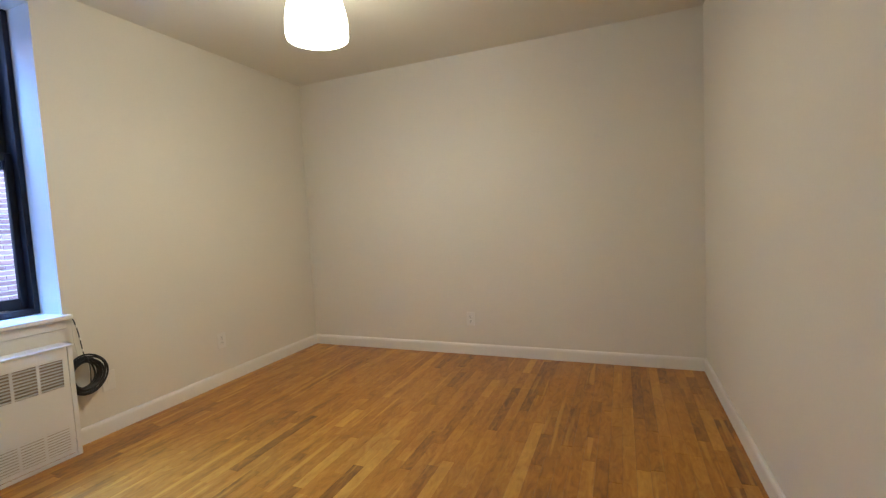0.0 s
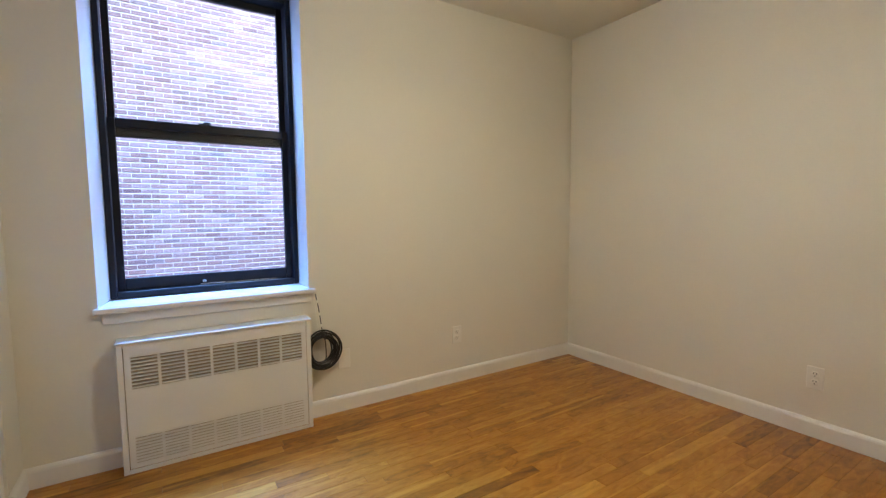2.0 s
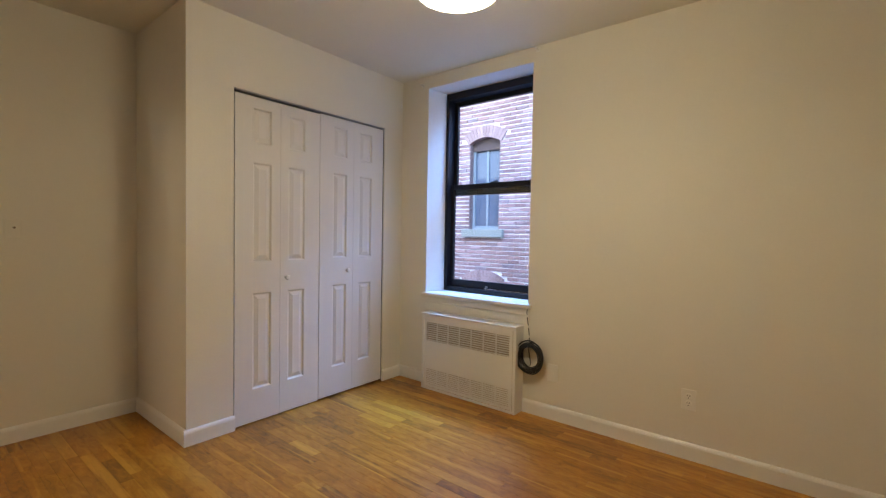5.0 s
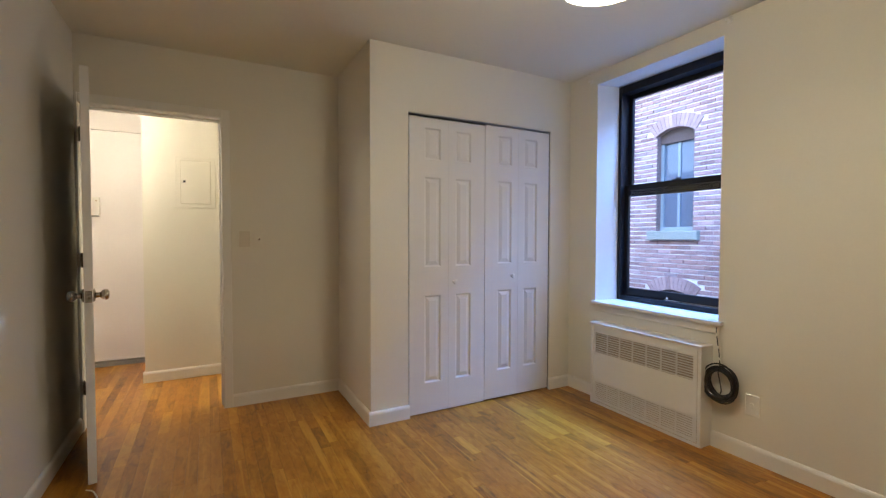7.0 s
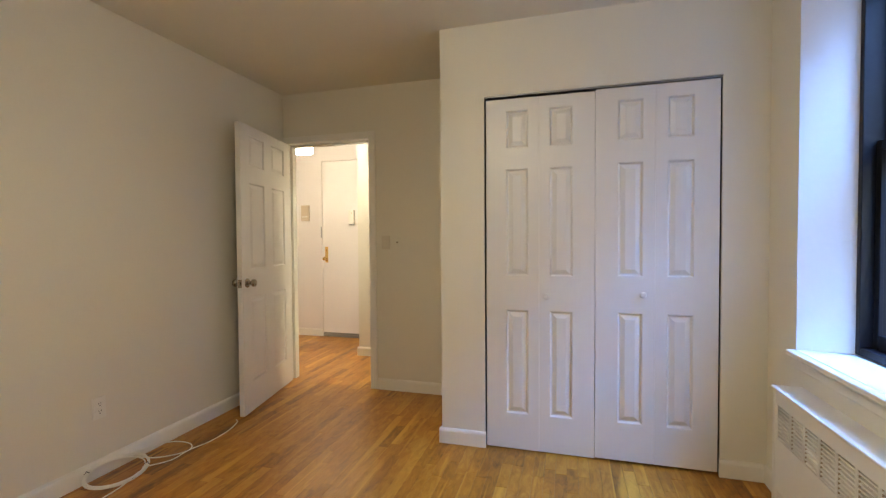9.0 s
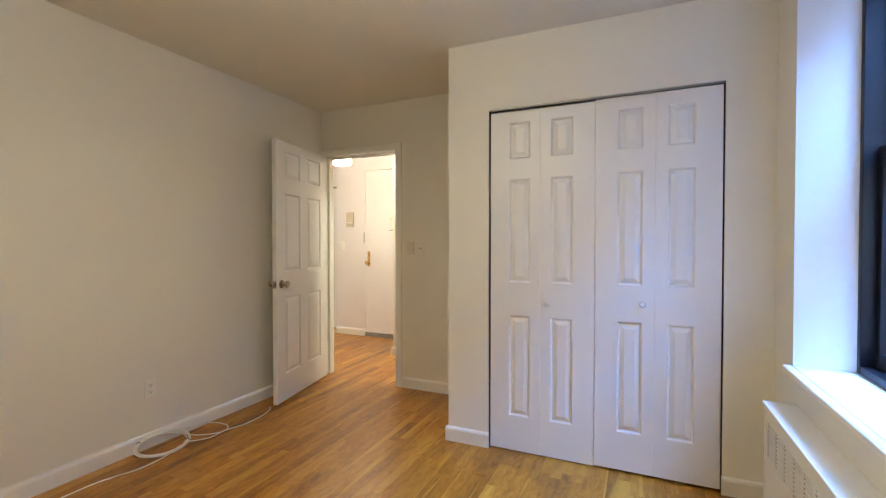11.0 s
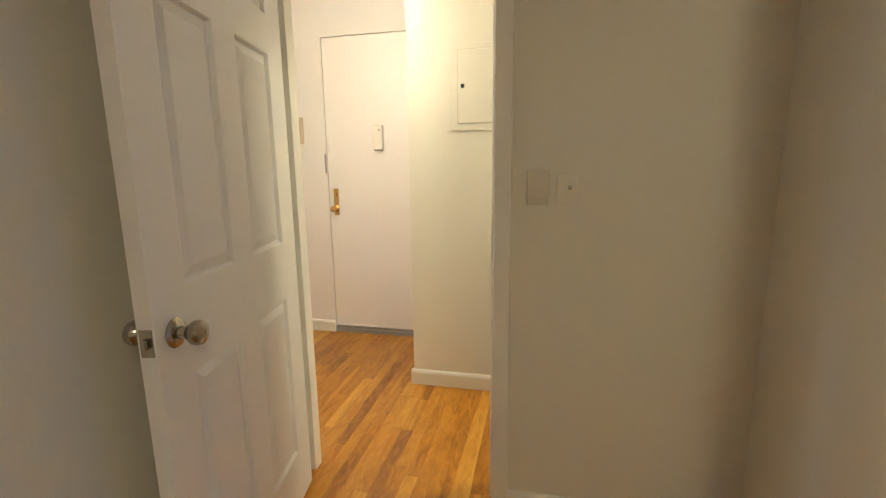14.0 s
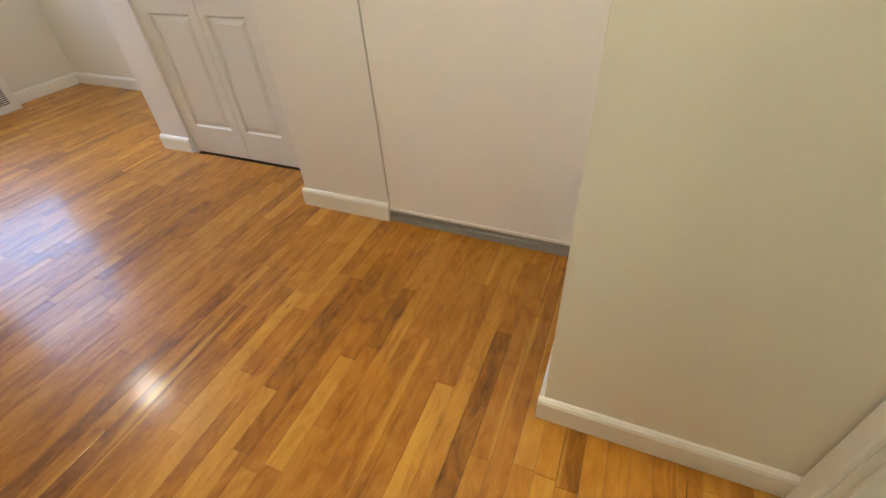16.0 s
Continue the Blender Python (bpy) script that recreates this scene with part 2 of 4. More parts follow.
PORCELAIN = surface("porcelain", (0.82, 0.81, 0.76), rough=0.12, vary=0.01, bump=0)
OAK = plank_material("oak_strip", (0.115, 0.038, 0.004), (0.395, 0.150, 0.009), (0.61, 0.310, 0.040), rough=0.335, coat=0.42)
SUB = surface("subfloor", (0.05, 0.025, 0.01), rough=0.9, vary=0.2)
BRICK = brick_material("red_brick", [(0.19, 0.115, 0.115), (0.31, 0.195, 0.18), (0.23, 0.15, 0.155), (0.37, 0.27, 0.265), (0.29, 0.175, 0.16), (0.21, 0.17, 0.185)])
ARCHBR = brick_material("arch_brick", [(0.24, 0.165, 0.16), (0.35, 0.25, 0.24), (0.29, 0.20, 0.19)])
MORTAR = surface("mortar", (0.78, 0.78, 0.79), rough=0.95, vary=0.1, grain=40, bump=0.3)
SILLST = surface("limestone_sill", (0.24, 0.27, 0.24), rough=0.85, vary=0.15, grain=30, bump=0.3)
FARFR = surface("old_window_frame", (0.20, 0.25, 0.27), rough=0.5, vary=0.12)
FARGL = surface("dim_window_pane", (0.10, 0.13, 0.17), rough=0.06, vary=0.1, bump=0)
BLIND = surface("window_blind", (0.35, 0.37, 0.40), rough=0.7, vary=0.08)
# Dark arch panel; the shadow of the reveal is put into its brown.
ARCHB = surface("shadowed_arch_board", (0.075, 0.05, 0.045), rough=0.7, vary=0.2)
REVEAL = surface("brick_reveal", (0.19, 0.13, 0.12), rough=0.9, vary=0.2, grain=14, bump=0.3)
CONC = surface("courtyard_concrete", (0.30, 0.29, 0.28), rough=0.9, vary=0.15, grain=20)
GLASS = glass("clear_glass")
OPAL_B = glow("lit_opal_glass_bedroom", WARM, LAMP_BED)
BULB_B = glow("lit_diffuser_bedroom", WARM, LAMP_BED * 3.2)
OPAL_H = glow("lit_opal_glass_hall", WARM_HALL, LAMP_HALL)
BULB_H = glow("lit_diffuser_hall", WARM_HALL, LAMP_HALL * 1.5)
OPAL_T = glow("lit_opal_glass_bathroom", (1.0, 0.93, 0.62), LAMP_BATH)
SCUFF = surface("dark_floor_scar", (0.025, 0.013, 0.006), rough=0.5, vary=0.2)

# ---- building helpers ----
def link(name, bm, mat, parent=None, smooth=False, label=""):
    me = bpy.data.meshes.new(name)
    bm.to_mesh(me)
    bm.free()
    me.materials.append(mat)
    if smooth:
        me.polygons.foreach_set("use_smooth", [True] * len(me.polygons))
        me.set_sharp_from_angle(angle=radians(40))
    ob = new(name, me)
    if parent is not None:
        ob.parent = parent
    if label:
        ob["label"] = label
    return ob


def part(name, bm, mat, parent, label="", smooth=False):
    return link(name, bm, mat, parent, smooth, label)


def thing(name, label, category, at=None, group="", kind=""):
    ob = new(name)
    ob.empty_display_size = 0.1
    if at is not None:
        ob.matrix_world = at
    return tagged(ob, label, category, group, kind)


def box(bm, a, b, r=0.0, seg=2):
    """A box between two corners; r rounds its edges."""
    lo = [min(p, q) for p, q in zip(a, b)]
    hi = [max(p, q) for p, q in zip(a, b)]
    m = Matrix.Translation([(p + q) / 2 for p, q in zip(lo, hi)]) @ Matrix.Diagonal((*[q - p for p, q in zip(lo, hi)], 1))
    made = bmesh.ops.create_cube(bm, size=1.0, matrix=m)["verts"]
    if r > 0:
        edges = list({e for v in made for e in v.link_edges})
        bmesh.ops.bevel(bm, geom=edges, offset=r, segments=seg, profile=0.5, affect="EDGES")
    return bm


def solid(a, b, r=0.0):
    return box(bmesh.new(), a, b, r)


def lathe(profile, n=32, m=None, bm=None):
    """A turned body from (radius, height) pairs."""
    bm = bm or bmesh.new()
    m = m or Matrix()
    rings = []
    for r, z in profile:
        if r < 1e-5:
            rings.append([bm.verts.new(m @ Vector((0, 0, z)))])
        else:
            rings.append([bm.verts.new(m @ Vector((r * math.cos(2 * math.pi * i / n), r * math.sin(2 * math.pi * i / n), z))) for i in range(n)])
    for p, q in zip(rings, rings[1:]):
        for i in range(n):
            j = (i + 1) % n
            if len(p) == 1 and len(q) == 1:
                continue
            if len(p) == 1:
                bm.faces.new((p[0], q[j], q[i]))
            elif len(q) == 1:
                bm.faces.new((p[i], p[j], q[0]))
            else:
                bm.faces.new((p[i], p[j], q[j], q[i]))
    bmesh.ops.recalc_face_normals(bm, faces=bm.faces[:])
    return bm


def tube(points, r, n=10, bm=None):
    """A round cable along a line of points."""
    bm = bm or bmesh.new()
    pts = [Vector(p) for p in points]
    up = Vector((0.13, 0.21, 1)).normalized()
    rings = []
    for i, p in enumerate(pts):
        d = (pts[min(i + 1, len(pts) - 1)] - pts[max(i - 1, 0)]).normalized()
        s = d.cross(up)
        if s.length < 0.05:
            s = d.cross(Vector((1, 0.1, 0)))
        s.normalize()
        u = s.cross(d).normalized()
        up = u
        rings.append([bm.verts.new(p + r * (math.cos(2 * math.pi * k / n) * s + math.sin(2 * math.pi * k / n) * u)) for k in range(n)])
    for p, q in zip(rings, rings[1:]):
        for k in range(n):
            j = (k + 1) % n
            bm.faces.new((p[k], p[j], q[j], q[k]))
    bm.faces.new(rings[0][::-1])
    bm.faces.new(rings[-1])
    bmesh.ops.recalc_face_normals(bm, faces=bm.faces[:])
    return bm


def glide(points, steps=8):
    """A smooth line through points (Catmull-Rom)."""
    p = [Vector(q) for q in points]
    p = [2 * p[0] - p[1]] + p + [2 * p[-1] - p[-2]]
    out = []
    for i in range(1, len(p) - 2):
        for s in range(steps):
            t = s / steps
            out.append(0.5 * (2 * p[i] + (p[i + 1] - p[i - 1]) * t + (2 * p[i - 1] - 5 * p[i] + 4 * p[i + 1] - p[i + 2]) * t * t + (3 * p[i] - p[i - 1] - 3 * p[i + 1] + p[i + 2]) * t ** 3))
    out.append(p[-2])
    return out


def panelled(w, h, t, cols, rows):
    """A moulded door leaf, x 0..w, y 0..t, z 0..h, with raised panels on both faces."""
    bm = bmesh.new()
    xs = sorted({0, w, *[c for pair in cols for c in pair]})
    zs = sorted({0, h, *[c for pair in rows for c in pair]})
    for y, s in ((0.0, 1), (t, -1)):
        for x0, x1 in zip(xs, xs[1:]):
            for z0, z1 in zip(zs, zs[1:]):
                ring = []
                steps = [(0, 0)]
                if (x0, x1) in cols and (z0, z1) in rows:
                    steps = [(0, 0), (0.004, 0.001), (0.011, 0.012), (0.017, 0.012), (0.040, 0.003)]
                for inset, deep in steps:
                    yy = y + s * deep
                    ring.append([bm.verts.new(q) for q in ((x0 + inset, yy, z0 + inset), (x1 - inset, yy, z0 + inset), (x1 - inset, yy, z1 - inset), (x0 + inset, yy, z1 - inset))])
                for p, q in zip(ring, ring[1:]):
                    for k in range(4):
                        j = (k + 1) % 4
                        f = (p[k], p[j], q[j], q[k])
                        bm.faces.new(f if s > 0 else f[::-1])
                f = ring[-1]
                bm.faces.new(f if s > 0 else f[::-1])
    for a, b in (((0, 0), (0, h)), ((w, h), (w, 0)), ((0, h), (w, h)), ((w, 0), (0, 0))):
        v = [bm.verts.new(q) for q in ((a[0], 0, a[1]), (b[0], 0, b[1]), (b[0], t, b[1]), (a[0], t, a[1]))]
        bm.faces.new(v)
    bmesh.ops.remove_doubles(bm, verts=bm.verts[:], dist=1e-5)
    bmesh.ops.recalc_face_normals(bm, faces=bm.faces[:])
    return bm


def structure(name, bm, mat, label, category, parent=None):
    return tagged(link(name, bm, mat, parent), label, category, kind="structure")


def slab(name, pieces, mat, label, category):
    bm = bmesh.new()
    for a, b in pieces:
        box(bm, a, b)
    return structure(name, bm, mat, label, category)


# ---- plan, metres ----
XW, XE, YN, YS, H = -2.685, 0.655, 3.82, -0.24, 2.478      # bedroom
CX, CY = -0.985, 0.532                                     # closet block
WY0, WY1, WZ0, WZ1, WX = 0.842, 1.742, 0.742, 2.38, -2.88  # window recess
WYS = 0.814                                                # splayed side of the recess at the wall face
DX0, DX1, DZ = -0.155, 0.635, 2.055                        # bedroom door opening
YH = -0.375                                                # hall side of the door wall
HX, HY = 0.41, -1.149                                      # hall pier
EY, EX1 = -1.87, 1.725                                     # entry wall
RY, RX1 = -2.13, 2.985                                     # hall closet wall
LX, LY = 4.88, -2.87                                       # living room
BX = -0.203                                                # bathroom wall, hall side

# ---- structure: bedroom ----
slab("wall_west", [((XW - 0.32, CY - 0.75, -0.05), (XW, WYS, H)), ((XW - 0.32, WY1, -0.05), (XW, YN + 0.12, H)),
                   ((XW - 0.32, WYS, -0.05), (XW, WY1, WZ0 - 0.028)), ((XW - 0.32, WYS, WZ1), (XW, WY1, H))],
     WALL, "cream painted plaster wall with a deep window recess", "wall")
slab("wall_north", [((XW, YN, -0.05), (XE + 0.12, YN + 0.12, H))], WALL, "plain cream painted bedroom wall", "wall")
slab("wall_east", [((XE, YH, -0.05), (XE + 0.12, YN, H))], WALL, "plain cream painted bedroom wall beside the open door", "wall")
slab("wall_south", [((CX, YH, -0.05), (DX0 - 0.018, YS, H)), ((DX0 - 0.018, YH, DZ + 0.018), (DX1 + 0.018, YS, H)), ((DX1 + 0.018, YH, -0.05), (XE, YS, H))],
     WALL, "cream painted wall with the bedroom doorway", "wall")
slab("wall_closet", [((CX - 0.10, YH, -0.05), (CX, CY - 0.11, H)), ((-1.25, CY - 0.11, -0.05), (CX, CY, H)),
                     ((-2.477, CY - 0.11, 2.06), (-1.25, CY, H)), ((XW, CY - 0.11, -0.05), (-2.477, CY, H)),
                     ((XW, YH, -0.05), (CX - 0.10, YH + 0.10, H))],
     WALL, "cream painted closet block standing out from the bedroom wall", "wall")
slab("ceiling", [((XW - 0.32, YH, H), (XE + 0.12, YN + 0.12, H + 0.15))], CEIL, "painted off-white plaster ceiling", "ceiling")
slab("floor", [((XW - 0.32, -3.6, -0.10), (LX + 0.3, YN + 0.12, -0.013))], SUB, "golden varnished oak strip floor", "floor")


def baseboard(runs, name="baseboard"):
    """Rounded-top skirting; each run is start, end, and the side it faces."""
    for (x0, y0), (x1, y1), (nx, ny) in runs:
        bm = bmesh.new()
        prof = [(0, 0), (0.015, 0), (0.015, 0.072), (0.012, 0.082), (0.006, 0.089), (0, 0.091)]
        ends = []
        for x, y in ((x0, y0), (x1, y1)):
            ends.append([bm.verts.new((x + nx * d, y + ny * d, z)) for d, z in prof])
        for k in range(len(prof)):
            j = (k + 1) % len(prof)
            bm.faces.new((ends[0][k], ends[0][j], ends[1][j], ends[1][k]))
        bm.faces.new(ends[0])
        bm.faces.new(ends[1][::-1])
        bmesh.ops.recalc_face_normals(bm, faces=bm.faces[:])
        structure(name, bm, TRIM, "white painted rounded wooden baseboard", "baseboard")


baseboard([((XW, 1.717), (XW, YN), (1, 0)), ((XW, CY), (XW, 0.875), (1, 0)), ((XW + 0.015, YN), (XE - 0.015, YN), (0, -1)),
           ((XE, YS), (XE, YN), (-1, 0)), ((CX, YS), (DX0 - 0.06, YS), (0, 1)), ((CX, YS + 0.015), (CX, CY), (1, 0)),
           ((-1.255, CY), (CX + 0.015, CY), (0, 1)), ((XW + 0.015, CY), (-2.472, CY), (0, 1))])

# door frame of the bedroom
trim = thing("door_casing_bedroom", "white painted door casing and jamb of the bedroom", "door frame", kind="structure")
e = 0.058
for y0, y1 in ((YS, YS + 0.016), (YH - 0.022, YH)):
    part("casing_board", solid((DX0 - e, y0, 0), (DX0, y1, DZ + e), 0.004), TRIM, trim)
    part("casing_board", solid((DX1, y0, 0), (min(DX1 + e, XE - 0.002) if y0 > YH else DX1 + e, y1, DZ + e), 0.004), TRIM, trim)
    part("casing_board", solid((DX0 + 0.0005, y0, DZ), (DX1 - 0.0005, y1, DZ + e - 0.001), 0.004), TRIM, trim)
for x in (DX0, DX1):
    s = 1 if x == DX0 else -1
    part("jamb", solid((x - 0.016 * s, YH - 0.002, 0), (x + 0.002 * s, YS + 0.002, DZ + 0.002), 0.0015), TRIM, trim)
    part("door_stop", solid((x + 0.0022 * s, YH + 0.02, 0), (x + (0.014 if s > 0 else 0.028) * s, YH + 0.072, DZ - 0.003), 0.002), TRIM, trim)
part("head_jamb", solid((DX0 + 0.003, YH - 0.001, DZ - 0.002), (DX1 - 0.003, YS + 0.001, DZ + 0.016)), TRIM, trim)
part("door_stop", solid((DX0 + 0.015, YH + 0.02, DZ - 0.014), (DX1 - 0.029, YH + 0.072, DZ - 0.0025), 0.002), TRIM, trim)
part("strike_plate", solid((DX0 + 0.002, YS - 0.055, 0.90), (DX0 + 0.0045, YS - 0.01, 0.99), 0.001), TRIM, trim, "painted-over strike plate")

# ---- bedroom door, open ----
ROWS3 = [(0.205, 0.815), (1.01, 1.63), (1.745, 1.965)]


def knob_profile():
    return [(0, 0), (0.032, 0), (0.033, 0.004), (0.028, 0.009), (0.014, 0.012), (0.012, 0.026), (0.018, 0.032), (0.026, 0.042), (0.0275, 0.052), (0.024, 0.061), (0.012, 0.066), (0, 0.067)]


hinge = Vector((0.586, -0.230, 0))
ang = math.degrees(math.atan2(0.558 - hinge.y, 0.429 - hinge.x))
door = thing("door_1", "white six-panel bedroom door standing wide open", "door", pose(hinge.x, hinge.y, 0.012, 0, 0, ang), kind="structure")
LW = 0.80
part("leaf", panelled(LW, 2.032, 0.035, [(0.115, 0.345), (0.455, 0.685)], ROWS3), DOORW, door).matrix_basis = pose(0, -0.035, 0)
part("door_knob", lathe(knob_profile(), 28, pose(LW - 0.062, 0.0, 0.922, -90)), NICKEL, door, "satin nickel round knob", True)
part("door_knob", lathe(knob_profile(), 28, pose(LW - 0.062, -0.035, 0.922, 90)), NICKEL, door, "satin nickel round knob", True)
part("latch_plate", solid((LW - 0.001, -0.031, 0.893), (LW + 0.002, -0.004, 0.951), 0.0008), NICKEL, door, "nickel latch plate on the door edge")
part("latch_bolt", solid((LW + 0.001, -0.024, 0.912), (LW + 0.012, -0.011, 0.932), 0.003), NICKEL, door)
for z in (0.22, 1.02, 1.80):
    bm = lathe([(0, 0), (0.0065, 0), (0.0065, 0.09), (0, 0.09)], 12, pose(-0.004, -0.042, z))
    box(bm, (0.0, -0.0375, z), (0.03, -0.0355, z + 0.09))
    part("hinge", bm, NICKEL, door, "tarnished nickel butt hinge")

# ---- closet with two bifold pairs ----
CZ = 2.06
closet = thing("door_2", "white panelled bifold closet doors, closed", "closet door", kind="structure")
lw = (2.477 - 1.25 - 0.017) / 4
xr = -1.25 - 0.0095
for i in range(4):
    x1 = xr - i * lw
    lo, hi = (0.058, lw - 0.115) if i % 2 == 0 else (0.115, lw - 0.058)
    gap = (0.0005, 0.0012) if i % 2 == 0 else (0.0012, 0.0005)
    drop = -0.003 if i < 2 else 0.004
    lf = part("bifold_leaf", panelled(lw - gap[0] - gap[1], 2.030, 0.03, [(lo, hi)], ROWS3), DOORW, closet)
    lf.matrix_basis = pose(x1 - lw + gap[0], CY - 0.042 + (0.003 if i > 1 else 0), 0.010 + drop)
    if i in (1, 2):
        xk = x1 - 0.042 if i == 1 else x1 - lw + 0.060
        zk = 0.908 if i == 1 else 0.930
        part("closet_knob", lathe([(0, 0), (0.010, 0), (0.008, 0.008), (0.010, 0.013), (0.016, 0.019), (0.017, 0.025), (0.013, 0.031), (0, 0.033)], 20, pose(xk, CY - 0.012, zk, -90)),
             DOORW, closet, "small round white wooden knob", True)
bm = bmesh.new()
box(bm, (-2.475, CY - 0.045, CZ - 0.009), (-1.252, CY - 0.006, CZ - 0.0015), 0.001)
part("top_track", bm, ALU, closet, "grey aluminium bifold track")
# Near-black strips put the shade of the side gaps into colour.
for x0, x1 in ((-2.476, -2.4755), (-1.2515, -1.251)):
    part("gap_shade", solid((x0, CY - 0.045, 0.0), (x1, CY - 0.012, CZ - 0.010)), DARK, closet, "dark strip painting the shade in the gap beside the doors")
# Shade inside the closet is painted into this back wall.
slab("closet_inside", [((-2.58, CY - 0.70, 0.0), (-1.10, CY - 0.69, 2.3))], DARK, "closet back wall coloured near black for the shade behind the doors", "closet wall")

# ---- bedroom window ----
win = thing("window_1", "black double-hung sash window with clear panes, closed", "window", kind="structure")


def sash_window(win, x, y0, y1, z0, z1, zr, mat=BLACKF):
    """Double-hung window in the plane x, seen from +x."""
    f = 0.026
    bm = bmesh.new()
    box(bm, (x - 0.10, y0, z0), (x, y0 + f, z1), 0.003)
    box(bm, (x - 0.10, y1 - f, z0), (x, y1, z1), 0.003)
    box(bm, (x - 0.10, y0 + f + 0.0005, z1 - 0.055), (x - 0.002, y1 - f - 0.0005, z1), 0.003)
    box(bm, (x - 0.10, y0 + f + 0.0005, z0), (x - 0.002, y1 - f - 0.0005, z0 + 0.032), 0.003)
    part("window_frame", bm, mat, win, "black painted metal frame")
    for k, (xa, za, zb) in enumerate(((x - 0.046, z0 + 0.033, zr + 0.012), (x - 0.084, zr - 0.074, z1 - 0.056))):
        bm = bmesh.new()
        s = 0.031
        ya, yb = y0 + f + 0.002, y1 - f - 0.002
        bot = 0.060 if k == 0 else 0.074
        top = 0.042 if k == 0 else 0.036
        box(bm, (xa - 0.030, ya, za), (xa, ya + s, zb), 0.003)
        box(bm, (xa - 0.030, yb - s, za), (xa, yb, zb), 0.003)
        box(bm, (xa - 0.030, ya + s + 0.0005, za), (xa - 0.001, yb - s - 0.0005, za + bot), 0.003)
        box(bm, (xa - 0.030, ya + s + 0.0005, zb - top), (xa - 0.001, yb - s - 0.0005, zb), 0.003)
        sash = part("lower_sash" if k == 0 else "upper_sash", bm, mat, win)
        pane = part("pane", solid((xa - 0.018, ya + s - 0.004, za + bot - 0.004), (xa - 0.013, yb - s + 0.004, zb - top + 0.004)), GLASS, sash, "clear glass pane")
        pane.visible_shadow = False


sash_window(win, WX, WY0 + 0.004, WY1 - 0.002, WZ0 + 0.002, WZ1 - 0.004, 1.612)
ym = (WY0 + WY1) / 2
bm = bmesh.new()
box(bm, (WX - 0.074, ym - 0.03, 1.624), (WX - 0.048, ym + 0.03, 1.631), 0.002)
box(bm, (WX - 0.068, ym - 0.006, 1.631), (WX - 0.054, ym + 0.028, 1.641), 0.003)
part("sash_lock", bm, BLACKF, win, "black cam lock on the meeting rail")
bm = bmesh.new()
box(bm, (WX - 0.046, ym - 0.06, WZ0 + 0.036), (WX - 0.030, ym + 0.06, WZ0 + 0.044), 0.002)
box(bm, (WX - 0.044, ym - 0.05, WZ0 + 0.046), (WX - 0.032, ym - 0.03, WZ0 + 0.062), 0.003)
part("lift_handle", bm, BARE, win, "scraped metal lift handle")
part("scraped_strip", solid((WX - 0.045, ym + 0.07, WZ0 + 0.0335), (WX - 0.042, ym + 0.33, WZ0 + 0.041)), BARE, win, "bare scraped metal strip")
# painted lining of the recess
bm = bmesh.new()
plan = [(WX - 0.12, WYS), (XW + 0.001, WYS), (XW + 0.001, WYS + 0.002), (WX, WY0 + 0.003), (WX - 0.12, WY0 + 0.003)]
rims = [[bm.verts.new((x, y, z)) for x, y in plan] for z in (WZ0, WZ1)]
bm.faces.new(rims[0][::-1])
bm.faces.new(rims[1])
for k in range(5):
    j = (k + 1) % 5
    bm.faces.new((rims[0][k], rims[0][j], rims[1][j], rims[1][k]))
box(bm, (WX - 0.03, WY1 - 0.001, WZ0), (XW + 0.001, WY1 + 0.002, WZ1))
box(bm, (WX - 0.03, WYS + 0.003, WZ1 - 0.003), (XW + 0.001, WY1 - 0.002, WZ1 + 0.001))
bmesh.ops.recalc_face_normals(bm, faces=bm.faces[:])
structure("window_reveal", bm, TRIM, "white painted window recess lining", "trim")
bm = bmesh.new()
box(bm, (WX - 0.05, WYS + 0.0005, WZ0 - 0.026), (XW - 0.001, WY1 - 0.0005, WZ0 - 0.001))
box(bm, (XW, 0.800, WZ0 - 0.026), (XW + 0.036, 1.775, WZ0 - 0.001), 0.007, 3)
structure("window_sill", bm, TRIM, "white painted wooden window sill", "window sill")
bm = bmesh.new()
box(bm, (XW, 0.828, 0.664), (XW + 0.010, 1.752, WZ0 - 0.0265), 0.004)
structure("sill_apron", bm, WALL, "white moulded board under the window sill", "trim")

# ---- radiator cover ----
RX, RY0, RY1, RZ = -2.574, 0.878, 1.714, 0.598
rad = thing("radiator_cover", "white enamelled steel convector cover with slotted grilles", "radiator", pose(XW, (RY0 + RY1) / 2, 0))


def rad_part(name, bm, mat, label=""):
    bmesh.ops.translate(bm, vec=(-XW, -(RY0 + RY1) / 2, 0), verts=bm.verts[:])
    return part(name, bm, mat, rad, label)


bm = bmesh.new()
box(bm, (XW + 0.002, RY0, 0.0), (RX - 0.004, RY0 + 0.004, RZ - 0.012))
box(bm, (XW + 0.002, RY1 - 0.004, 0.0), (RX - 0.004, RY1, RZ - 0.012))
box(bm, (RX - 0.006, RY0, 0.0), (RX, RY0 + 0.022, RZ - 0.012), 0.002)
box(bm, (RX - 0.006, RY1 - 0.022, 0.0), (RX, RY1, RZ - 0.012), 0.002)
box(bm, (RX - 0.006, RY0 + 0.0225, 0.0), (RX, RY1 - 0.0225, 0.020), 0.002)
rad_part("casing", bm, STEELW)
rad_part("top", solid((XW + 0.002, RY0 - 0.004, RZ - 0.012), (RX + 0.008, RY1 + 0.004, RZ), 0.004), STEELW, "rolled steel top edge catching the daylight")
bm = bmesh.new()
py0, py1, pz0, pz1 = RY0 + 0.025, RY1 - 0.025, 0.023, RZ - 0.0135
